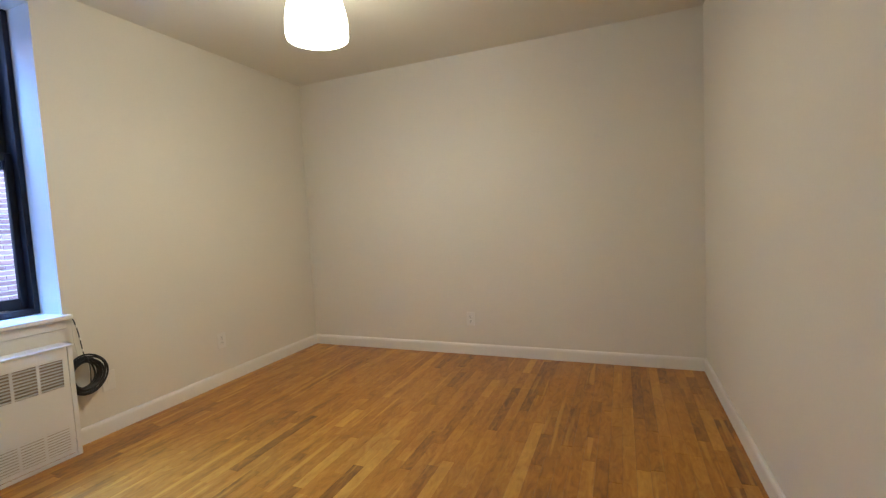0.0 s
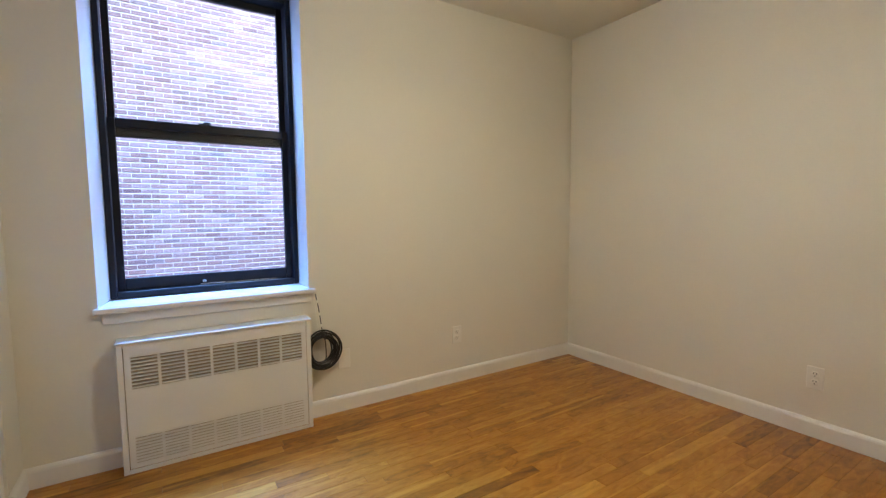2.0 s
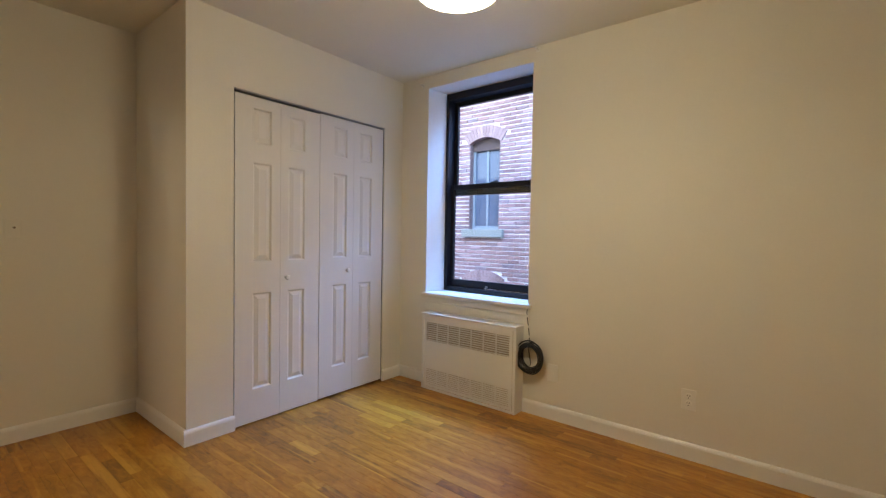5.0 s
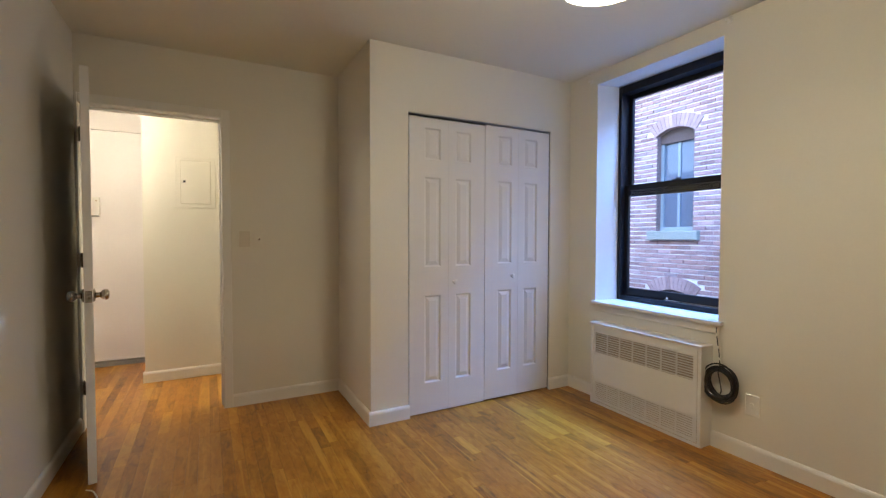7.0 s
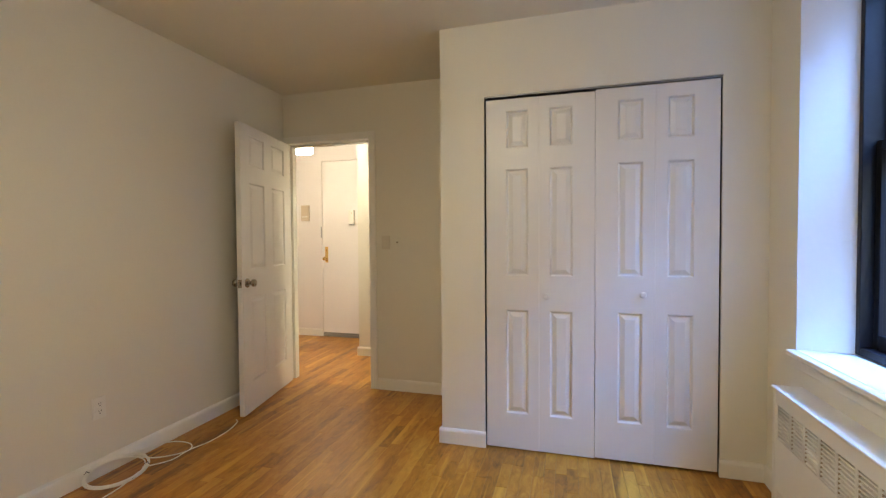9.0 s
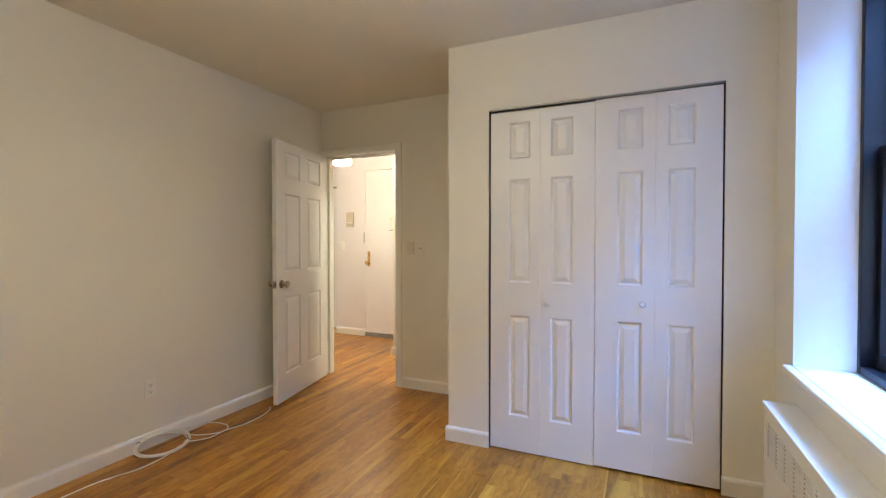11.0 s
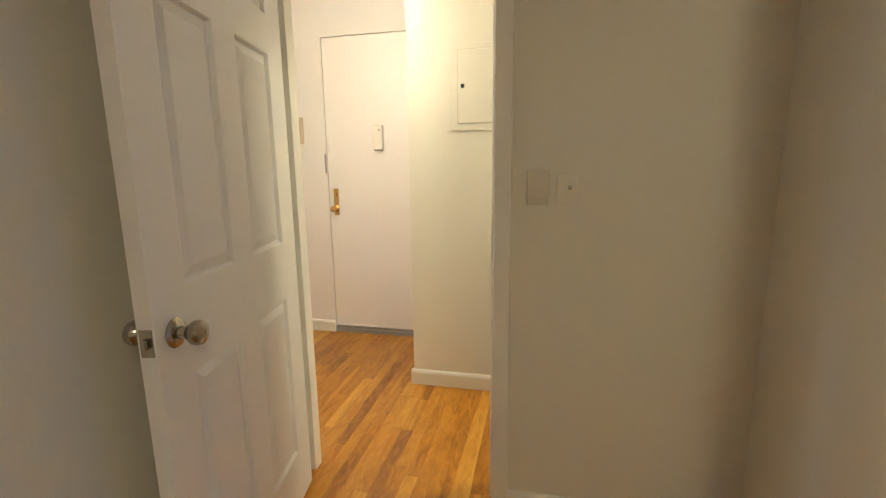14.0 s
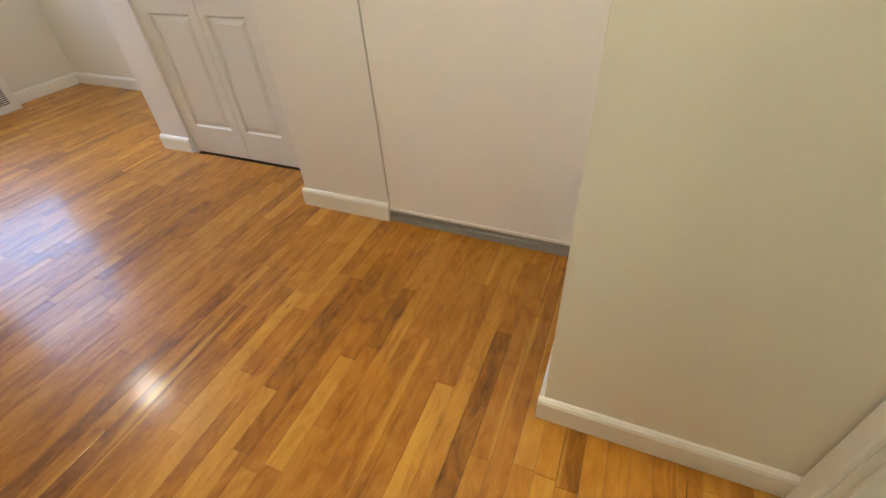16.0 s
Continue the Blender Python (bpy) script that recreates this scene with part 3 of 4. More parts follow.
sy0, sy1 = py0 + 0.024, py1 - 0.024
xf, xb = RX - 0.001, RX - 0.004
zones = [(0.045, 0.172), (0.384, 0.527)]
edges = [pz0, zones[0][0], zones[0][1], zones[1][0], zones[1][1], pz1]
for k in range(0, 6, 2):
    box(bm, (xb, py0, edges[k]), (xf, py1, edges[k + 1]))
cw = (sy1 - sy0) / 7
for z0, z1 in zones:
    box(bm, (xb, py0, z0), (xf, sy0, z1))
    box(bm, (xb, sy1, z0), (xf, py1, z1))
    for k in range(1, 7):
        y = sy0 + k * cw
        box(bm, (xb, y - 0.006, z0), (xf, y + 0.006, z1))
front = rad_part("front_panel", bm, STEELW)
n = 9
for z0, z1 in zones:
    bm = bmesh.new()
    st = (z1 - z0) / n
    lip, rise = (0.46, 0.20) if z0 < 0.1 else (0.08, 0.06)
    for i in range(n):
        for k in range(7):
            y0, y1 = sy0 + k * cw + (0.006 if k else 0), sy0 + (k + 1) * cw - (0.006 if k < 6 else 0)
            z = z0 + (i + 0.5) * st
            v = [bm.verts.new(q) for q in ((xf, y0, z - st * 0.28), (xf, y1, z - st * 0.28), (xb - 0.008, y1, z + st * rise), (xb - 0.008, y0, z + st * rise))]
            bm.faces.new(v)
            v = [bm.verts.new(q) for q in ((xf, y0, z - st * 0.28), (xf, y1, z - st * 0.28), (xf, y1, z + st * lip), (xf, y0, z + st * lip))]
            bm.faces.new(v)
    bmesh.ops.translate(bm, vec=(-XW, -(RY0 + RY1) / 2, 0), verts=bm.verts[:])
    gr = part("grille", bm, STEELW, front, "rows of pressed louvre slots")
rad_part("core", solid((XW + 0.02, RY0 + 0.01, 0.02), (RX - 0.03, RY1 - 0.01, RZ - 0.05)), CORE_SHADE, "inside of the convector, browned for the shade behind the slots")


# ---- bedroom pendant and hall lamp ----
def pendant(name, at, mat, bulb, label, k=1.0):
    ob = thing(name, label, "ceiling lamp", pose(*at))
    top = (H - at[2])
    prof = [(0.148, 0.0), (0.151, 0.03), (0.149, 0.08), (0.142, 0.13), (0.128, 0.18), (0.105, 0.222), (0.072, 0.252), (0.046, 0.265), (0.030, 0.270)]
    part("shade", lathe([(0.136, 0.004), (0.140, 0.0)] + prof, 48, Matrix.Scale(k, 4)), mat, ob, "glowing white opal glass shade", True)
    part("diffuser", lathe([(0.0, 0.016), (0.08, 0.013), (0.1355, 0.006), (0.1355, 0.010), (0.08, 0.02), (0, 0.023)], 40, Matrix.Scale(k, 4)), bulb, ob, "bright frosted glass underside", True)
    part("cap", lathe([(0, 0.27 * k), (0.036, 0.27 * k), (0.036, 0.30 * k), (0.010, 0.315 * k), (0.006, 0.32 * k), (0.006, top - 0.03), (0.05, top - 0.026), (0.062, top - 0.002), (0, top - 0.001)], 28), NICKEL, ob, "satin metal stem and canopy", True)
    return ob


pendant("pendant_lamp", (-1.235, 2.192, 2.065), OPAL_B, BULB_B, "lit white glass dome lamp hanging from the bedroom ceiling")
pendant("living_lamp", (3.78, -1.45, 2.10), OPAL_H, BULB_H, "lit white glass lamp hanging from the living room ceiling", 0.72)
pendant("hall_lamp", (0.812, -0.751, 2.085), OPAL_H, BULB_H, "lit white glass lamp hanging from the hall ceiling", 0.72)


# ---- outlets, switches ----
def outlet(at, rz, label="white duplex wall outlet with cover plate", blank=False):
    """A cover plate on a wall; its face looks along local -y."""
    ob = thing("wall_outlet", label, "outlet", pose(*at, 0, 0, rz), group="wall outlets")
    part("cover_plate", solid((-0.036, -0.006, -0.058), (0.036, 0, 0.058), 0.003), PLASTW, ob)
    if not blank:
        for z in (-0.020, 0.020):
            rc = part("receptacle", lathe([(0, 0), (0.0165, 0), (0.0165, 0.0085), (0.015, 0.0095), (0, 0.0095)], 20, pose(0, -0.0005, z, 90)), PLASTW, ob, "", False)
            bm = bmesh.new()
            for x in (-0.006, 0.006):
                box(bm, (x - 0.0013, -0.0105, z + 0.001), (x + 0.0013, -0.0095, z + 0.009))
            box(bm, (-0.0022, -0.0105, z - 0.010), (0.0022, -0.0095, z - 0.005))
            part("slots", bm, DARK, rc, "dark socket slots")
    else:
        part("jack", solid((-0.010, -0.009, -0.012), (0.010, -0.0062, 0.012), 0.001), PLASTW, ob, "small jack in the plate")
    return ob


outlet((XW, 2.727, 0.327), 90)
outlet((XW, 1.933, 0.308), 90, "white jack plate on the wall beside the radiator", True)
outlet((-1.073, YN, 0.303), 0)
outlet((XE, 1.37, 0.36), -90)
sw = thing("light_switch", "cream light switch plate beside the bedroom doorway", "light switch", pose(-0.298, YS, 1.207, 0, 0, 180))
part("switch_plate", solid((-0.036, -0.012, -0.056), (0.036, 0, 0.056), 0.004), PLASTC, sw)
part("toggle", solid((-0.020, -0.0145, -0.034), (0.020, -0.0122, 0.034), 0.001), PLASTC, sw, "wide rocker")
sw = thing("dimmer_plate", "painted-over blank plate with a small screw knob", "wall plate", pose(-0.392, YS, 1.20, 0, 0, 180))
part("cover_plate", solid((-0.036, -0.005, -0.050), (0.036, 0, 0.050), 0.003), WALL, sw)
part("stub", lathe([(0, 0), (0.007, 0), (0.006, 0.01), (0, 0.011)], 14, pose(0.006, -0.005, 0.006, 90)), NICKEL, sw, "small metal stub")

# ---- curtain brackets by the window ----
for y, z in ((1.772, 2.450), (0.757, 2.412)):
    br = thing("curtain_bracket", "small painted curtain rod bracket on the wall", "bracket", pose(XW, y, z), group="curtain brackets")
    bm = solid((0, -0.014, -0.014), (0.004, 0.014, 0.014), 0.0015)
    part("plate", bm, TRIM, br)
    part("arm", lathe([(0, 0), (0.006, 0), (0.006, 0.022), (0.009, 0.026), (0.007, 0.034), (0, 0.036)], 12, pose(0.003, 0, 0, 0, 90, 0)), TRIM, br)

# ---- black cable coil hanging from the sill ----
coil = thing("cable_coil", "coiled black cable hung by a twisted wire from the sill", "cable", pose(XW + 0.055, 1.79, 0.396))
random.seed(4)
for k in range(16):
    r = 0.061 + 0.041 * random.random()
    ox, oy, oz = random.uniform(-0.022, 0.022), random.uniform(-0.006, 0.006), random.uniform(-0.008, 0.006)
    ph = random.uniform(0, 6.28)
    pts = [(ox + 0.006 * math.sin(a * 2 + ph), oy + (r + 0.002 * math.sin(3 * a + ph)) * math.cos(a), oz + (r + 0.002 * math.cos(2 * a + ph)) * 1.12 * math.sin(a)) for a in [2 * math.pi * i / 40 for i in range(41)]]
    part("loop", tube(pts, 0.0048, 8), CABLEB, coil, "", True)
part("tie", tube(glide([(0.012, 0.004, 0.10), (0.034, 0.006, 0.075), (0.030, 0.012, 0.03), (0.018, 0.016, -0.03), (0.02, 0.012, -0.052)]), 0.003, 8), CABLEB, coil, "loose black end of the cable", True)
part("hanging_wire", tube(glide([(-0.006, -0.028, 0.318), (0.004, -0.026, 0.30), (0.008, -0.016, 0.24), (0.006, -0.006, 0.17), (0.010, 0.002, 0.09)]), 0.0026, 8), CABLEB, coil, "thin dark twisted hanging wire", True)
for z, y in ((0.285, -0.0235), (0.215, -0.0125), (0.150, -0.0045)):
    part("white_turn", tube([(0.0085, y, z), (0.0078, y + 0.003, z - 0.016)], 0.0034, 8), CABLEW, coil, "pale turn of the twisted wire", True)
part("stay_wire", tube(glide([(-0.010, -0.030, 0.318), (-0.03, -0.02, 0.20), (-0.02, -0.01, 0.10), (0.0, -0.004, 0.088)]), 0.0015, 6), CABLEW, coil, "", True)

# ---- white cable on the floor by the east wall ----
cab = thing("white_cable", "loosely coiled white cable lying on the floor by the wall", "cable", pose(0.535, 1.37, 0))
random.seed(9)
for k in range(6):
    r = 0.120 + 0.012 * random.random()
    ox, oy = random.uniform(-0.006, 0.006), random.uniform(-0.010, 0.010)
    ph = random.uniform(0, 6.28)
    pts = [(ox + r * 0.74 * math.cos(a), oy + r * 1.22 * math.sin(a), 0.007 + 0.0025 * k + 0.30 * (r * 0.74 * math.cos(a) + 0.098) + 0.0015 * math.sin(2 * a + ph)) for a in [2 * math.pi * i / 48 for i in range(49)]]
    part("loop", tube(pts, 0.0034, 8), CABLEW, cab, "", True)
for a in (-2.3, 0.75):
    c, d = 0.094 * math.cos(a), 0.154 * math.sin(a)
    part("tie", tube([(c * 0.86, d * 0.93, 0.022 + 0.30 * (c + 0.098)), (c, d, 0.030 + 0.30 * (c + 0.098)), (c * 1.12, d * 1.05, 0.016 + 0.30 * (c + 0.098))], 0.0022, 6), CABLEB, cab, "black wire tie round the coil", True)
part("tail", tube(glide([(0.06, -0.13, 0.050), (0.0, -0.20, 0.012), (-0.075, -0.27, 0.0045), (-0.112, -0.34, 0.0045), (-0.07, -0.40, 0.0045), (0.02, -0.415, 0.0045), (0.085, -0.37, 0.012), (0.098, -0.26, 0.030), (0.088, -0.14, 0.055)]), 0.0034, 8), CABLEW, cab, "", True)
part("tail", tube(glide([(-0.06, -0.09, 0.022), (-0.112, -0.22, 0.0045), (-0.125, -0.33, 0.0120), (-0.145, -0.46, 0.0045), (-0.142, -0.62, 0.0045), (-0.105, -0.74, 0.0045), (-0.070, -0.775, 0.0045)]), 0.0034, 8), CABLEW, cab, "", True)
part("tail", tube(glide([(-0.08, -0.05, 0.020), (-0.098, 0.06, 0.0045), (-0.105, 0.20, 0.0045), (-0.07, 0.31, 0.0045), (-0.045, 0.42, 0.0045), (-0.045, 0.60, 0.0045), (-0.06, 0.80, 0.0045)]), 0.0034, 8), CABLEW, cab, "", True)
part("wall_run", tube(glide([(0.085, 0.04, 0.075), (0.104, 0.10, 0.088), (0.110, 0.2, 0.0945), (0.1105, 0.5, 0.095), (0.1105, 1.1, 0.0945), (0.1105, 2.4, 0.095)]), 0.0026, 8), CABLEW, cab, "thin cable lying on the baseboard", True)

# ---- structure: hall ----
slab("wall_hall_pier", [((BX - 0.12, HY - 0.95, -0.05), (HX, HY, H)),], PIER, "cream painted hall pier with an electrical panel", "wall")
slab("wall_entry", [((HX, EY - 0.15, -0.05), (0.445, EY, H)), ((0.445, EY - 0.15, 2.208), (1.270, EY, H)), ((1.270, EY - 0.15, -0.05), (EX1, EY, H)),
                    ((EX1 - 0.15, RY - 0.1, -0.05), (EX1, EY - 0.15, H))], ENTRYP, "off-white hall wall round the entry door", "wall")
slab("wall_hall_closet", [((EX1, RY - 0.12, -0.05), (1.922, RY, H)), ((1.922, RY - 0.12, 2.06), (2.758, RY, H)), ((2.758, RY - 0.12, -0.05), (RX1, RY, H)),
                          ((1.922, RY - 0.13, 0), (2.758, RY - 0.12, 2.06)), ((RX1 - 0.10, LY, -0.05), (RX1, RY - 0.12, H))], ENTRYP, "off-white hall wall round the closet door", "wall")
slab("wall_hall_north", [((XE + 0.12, YH, -0.05), (LX, YH + 0.12, H))], WALL, "plain cream hall wall", "wall")
slab("wall_bath_partition", [((BX - 0.12, -0.377, -0.05), (BX, YH, H)), ((BX - 0.12, HY, 2.04), (BX, -0.377, H))], WALL, "cream wall with the bathroom doorway", "wall")
slab("ceiling_hall", [((-2.2, -3.6, H), (LX + 0.3, YH, H + 0.15))], CEIL, "painted off-white hall ceiling", "ceiling")
slab("wall_living", [((LX, LY - 0.12, -0.05), (LX + 0.25, -2.30, H)), ((LX, -1.33, -0.05), (LX + 0.25, YH + 0.12, H)), ((LX, -2.30, -0.05), (LX + 0.25, -1.33, 0.74)),
                     ((LX, -2.30, 2.35), (LX + 0.25, -1.33, H)), ((RX1 - 0.10, LY - 0.12, -0.05), (LX, LY, H))], WALL, "pale living room walls in daylight", "wall")
baseboard([((BX + 0.0, HY), (HX + 0.015, HY), (0, 1)), ((HX, EY), (HX, HY), (1, 0)), ((1.270, EY), (EX1 + 0.015, EY), (0, 1)), ((EX1, RY), (EX1, EY), (1, 0)),
           ((EX1, RY), (1.922, RY), (0, 1)), ((2.758, RY), (RX1 + 0.015, RY), (0, 1)), ((RX1, LY), (RX1, RY - 0.062), (1, 0)), ((RX1, LY), (LX, LY), (0, 1)), ((LX, LY), (LX, YH), (-1, 0)),
           ((XE, YH), (LX, YH), (0, -1))])

# entry door
entry = thing("door_3", "flush off-white painted steel entry door, closed", "entry door", kind="structure")
part("leaf", solid((0.449, EY - 0.05, 0.052), (1.266, EY - 0.004, 2.204), 0.003), ENTRYW, entry)
part("kick_edge", solid((0.449, EY - 0.004, 0.055), (1.266, EY + 0.004, 0.068), 0.002), ENTRYW, entry)
part("knob_plate", solid((1.190, EY - 0.004, 0.935), (1.230, EY + 0.003, 1.135), 0.002), BRASS, entry, "tall worn brass lock plate")
part("door_knob", lathe([(r * 0.85, z) for r, z in knob_profile()], 24, pose(1.212, EY + 0.003, 0.985, -90)), BRASS, entry, "round brass knob", True)
part("thumb_turn", solid((1.207, EY + 0.003, 1.075), (1.216, EY + 0.016, 1.105), 0.002), BRASS, entry, "brass thumb turn")
for z in (1.25,):
    part("door_guard", solid((1.274, EY, z), (1.284, EY + 0.012, z + 0.14), 0.002), ALU, entry, "thin metal door guard")
part("door_guard_loop", solid((1.244, EY - 0.004, 1.40), (1.250, EY + 0.006, 1.47), 0.002), ENTRYW, entry)
for z, mt in ((0.29, ENTRYW), (0.81, BRASS), (1.86, ENTRYW)):
    hg = part("hinge", solid((0.456, EY - 0.0045, z), (0.482, EY - 0.001, z + 0.11), 0.001), ENTRYW, entry, "painted-over butt hinge leaf")
    for a in (0.002, 0.040, 0.078):
        part("knuckle", lathe([(0, 0), (0.0075, 0), (0.0075, 0.028), (0, 0.028)], 12, pose(0.452, EY + 0.006, z + a)), mt, hg, "", True)
ch = thing("door_chime", "white plastic chime box on the entry door", "door chime", pose(0.850, EY - 0.004, 1.50, 0, 0, 180))
part("case", solid((-0.036, -0.038, -0.085), (0.036, 0, 0.085), 0.006), PLASTW, ch)
part("button", lathe([(0, 0), (0.008, 0), (0.007, 0.004), (0, 0.0045)], 16, pose(0.012, -0.038, 0.05, 90)), PLASTB, ch)
part("foot", solid((-0.030, -0.034, -0.096), (0.030, -0.003, -0.0855), 0.003), ALU, ch, "grey bottom of the case")
saddle = slab("entry_saddle", [((HX + 0.016, EY - 0.06, 0.0), (1.269, EY + 0.006, 0.030)), ((HX + 0.016, EY - 0.05, 0.031), (1.269, EY - 0.003, 0.049))], STONE, "worn grey stone saddle under the entry door", "threshold")
ic = thing("intercom", "beige plastic intercom panel on the hall wall", "intercom", pose(1.500, EY, 1.563, 0, 0, 180))
part("case", solid((-0.056, -0.024, -0.098), (0.056, 0, 0.098), 0.004), PLASTB, ic)
part("speaker_plate", solid((-0.044, -0.027, 0.0), (0.044, -0.0242, 0.085), 0.002), PLASTB, ic)
for k in range(3):
    part("button", solid((-0.036 + 0.026 * k, -0.029, -0.055), (-0.016 + 0.026 * k, -0.0242, -0.035), 0.002), PLASTW, ic)
part("bottom_lip", solid((-0.058, -0.035, -0.104), (0.058, -0.002, -0.0985), 0.002), PLASTW, ic)
ws = thing("hall_light_switch", "white light switch plate on the hall wall", "light switch", pose(1.645, EY, 1.20, 0, 0, 180))
part("switch_plate", solid((-0.036, -0.006, -0.058), (0.036, 0, 0.058), 0.003), PLASTW, ws)
part("toggle", solid((-0.004, -0.016, -0.008), (0.004, -0.0062, 0.008), 0.002), PLASTW, ws)

# hall closet door
c2 = thing("door_4", "white six-panel hall closet door, closed", "closet door", kind="structure")
for k, cols in enumerate(([(0.125, 0.375)], [(0.055, 0.335)])):
    lf = part("bifold_leaf", panelled(0.413, 2.03, 0.03, cols, [(0.165, 0.765), (0.985, 1.61), (1.73, 1.95)]), DOORW, c2)
    lf.matrix_basis = pose(1.926 + 0.4165 * k, RY - 0.045, 0.007)
part("closet_knob", lathe([(0, 0), (0.010, 0), (0.008, 0.008), (0.016, 0.019), (0.017, 0.025), (0.013, 0.031), (0, 0.033)], 20, pose(2.50, RY - 0.015, 0.90, -90)), DOORW, c2, "small round white wooden knob", True)

# electrical panel on the pier
ep = thing("electrical_panel", "painted-over electrical panel door with a black latch", "electrical panel", pose(0.022, HY, 1.690, 0, 0, 180))
part("frame", solid((-0.150, -0.006, -0.215), (0.150, 0, 0.215), 0.002), PIER, ep)
part("seam", solid((-0.115, -0.0066, -0.186), (0.115, -0.0061, 0.186)), SEAM, ep, "darker ring painting the shaded gap round the panel door")
part("panel_door", solid((-0.112, -0.012, -0.183), (0.112, -0.0067, 0.183), 0.002), PIER, ep)
part("latch", solid((-0.094, -0.019, -0.006), (-0.076, -0.0122, 0.014), 0.002), BLACKF, ep, "small black latch")
part("ledge", solid((-0.165, -0.008, -0.222), (0.165, 0, -0.2155), 0.002), PIER, ep, "thin painted ledge")

# ---- bathroom ----
slab("wall_bathroom", [((-2.0, -2.25, -0.05), (-1.9, YH, H)), ((-1.9, -2.25, -0.05), (BX - 0.12, -2.105, H)), ((-1.9, YH, -0.05), (CX - 0.1, YH + 0.001, H))], WALL, "plain bathroom walls", "wall")
yb0, yb1 = HY + 0.058, -0.395
bj = thing("door_casing_bathroom", "white painted bathroom door casing and jamb", "door frame", kind="structure")
for x0, x1 in ((BX, BX + 0.018), (BX - 0.136, BX - 0.12)):
    part("casing_board", solid((x0, yb0 - 0.055, 0), (x1, yb0, 2.04 + e), 0.005), TRIM, bj)
    part("casing_board", solid((x0, yb1, 0), (x1, yb1 + 0.018, 2.04 + e), 0.003), TRIM, bj)
    part("casing_board", solid((x0, yb0 + 0.001, 2.04), (x1, yb1 - 0.001, 2.04 + e), 0.004), TRIM, bj)
part("jamb", solid((BX - 0.122, HY + 0.001, 0), (BX + 0.002, yb0 + 0.002, 2.04), 0.0015), TRIM, bj)
part("jamb", solid((BX - 0.122, yb1 - 0.002, 0), (BX + 0.002, yb1 + 0.017, 2.04), 0.0015), TRIM, bj)
part("door_stop", solid((BX - 0.065, yb0 + 0.0022, 0), (BX - 0.02, yb0 + 0.013, 2.03), 0.002), TRIM, bj)
strike = part("strike_plate", solid((BX - 0.121, yb0 + 0.0022, 0.885), (BX - 0.099, yb0 + 0.005, 0.945), 0.001), BRASS, bj, "worn brass strike plate")
part("latch_hole", solid((BX - 0.116, yb0 + 0.0045, 0.903), (BX - 0.105, yb0 + 0.0056, 0.927)), DARK, strike, "dark latch hole")
bm = solid((BX - 0.118, yb0 + 0.003, -0.012), (BX - 0.002, yb1 - 0.003, 0.010), 0.004)
structure("bath_threshold", bm, MARBLE, "white marble bathroom threshold", "threshold")
bath = slab("bath_floor", [((-1.9, -2.105, -0.012), (BX - 0.119, YH, -0.004))], GROUT, "dark slate tile floor with pale grout", "floor")
for i in range(6):
    for j in range(6):
        x1, y1 = BX - 0.208 - 0.304 * (i - 1), -0.388 - 0.304 * j
        x0, y0 = x1 - 0.296, y1 - 0.296
        x1, y0, x0 = min(x1, BX - 0.1195), max(y0, -2.10), max(x0, -1.89)
        if x1 - x0 > 0.02 and y1 - y0 > 0.02:
            part("tile", solid((x0, y0, -0.004), (x1, y1, 0.002), 0.0012), SLATE, bath)
van = thing("vanity_cabinet", "cherry wood bathroom vanity with raised-panel doors", "cabinet", pose(-0.73, -1.53, 0.002))
part("side_panel", solid((-0.31, -0.46, 0), (-0.292, 0, 0.74), 0.002), CHERRY, van)
part("side_panel", solid((0.292, -0.46, 0), (0.31, 0, 0.74), 0.002), CHERRY, van)
part("back", solid((-0.29, -0.46, 0.0), (0.29, -0.45, 0.74)), DARK, van)
bm = bmesh.new()
N = 16
for i in range(N):
    xa, xb2 = -0.291 + 0.582 * i / N, -0.291 + 0.582 * (i + 1) / N
    za = 0.012 + 0.058 * max(0.0, 1 - (abs((xa + xb2) / 2) / 0.235) ** 2.2) if abs((xa + xb2) / 2) < 0.235 else 0.0
    box(bm, (xa, -0.02, za), (xb2 - 0.0001, -0.001, 0.125))
part("apron", bm, CHERRY, van, "arched cherry wood toe board")
part("top_rail", solid((-0.2915, -0.02, 0.68), (0.2915, -0.001, 0.74), 0.002), CHERRY, van)
for s in (-1, 1):
    x0 = -0.288 if s < 0 else 0.002
    dr = part("cabinet_door", panelled(0.286, 0.55, 0.018, [(0.05, 0.236)], [(0.055, 0.495)]), CHERRY, van)
    dr.matrix_basis = pose(x0 + 0.286, 0.018, 0.127, 0, 0, 180)
    part("cabinet_knob", lathe([(0, 0), (0.007, 0), (0.006, 0.01), (0.014, 0.018), (0.015, 0.024), (0.009, 0.03), (0, 0.031)], 18, pose(s * 0.022, 0.018, 0.622, -90)), NICKEL, van, "round satin nickel knob", True)
sink = thing("sink", "white porcelain basin top on the vanity", "sink", pose(-0.73, -1.53, 0.745))
bm = bmesh.new()
box(bm, (-0.33, -0.48, 0.06), (0.33, 0.035, 0.13), 0.02, 3)
bowl = [(0, 0), (0.10, 0.002), (0.18, 0.02), (0.225, 0.055), (0.232, 0.075), (0, 0.076)]
part("top", bm, PORCELAIN, sink, "", True)
part("bowl_front", lathe(bowl, 36, Matrix.Translation((0, -0.12, 0.0)) @ Matrix.Diagonal((1.25, 1, 1, 1))), PORCELAIN, sink, "", True)
part("drain_tray", lathe([(0, 0.131), (0.05, 0.131), (0.06, 0.139), (0.05, 0.136), (0.0, 0.134)], 24, pose(0.19, -0.05, 0)), BRASS, sink, "small gold dish", True)
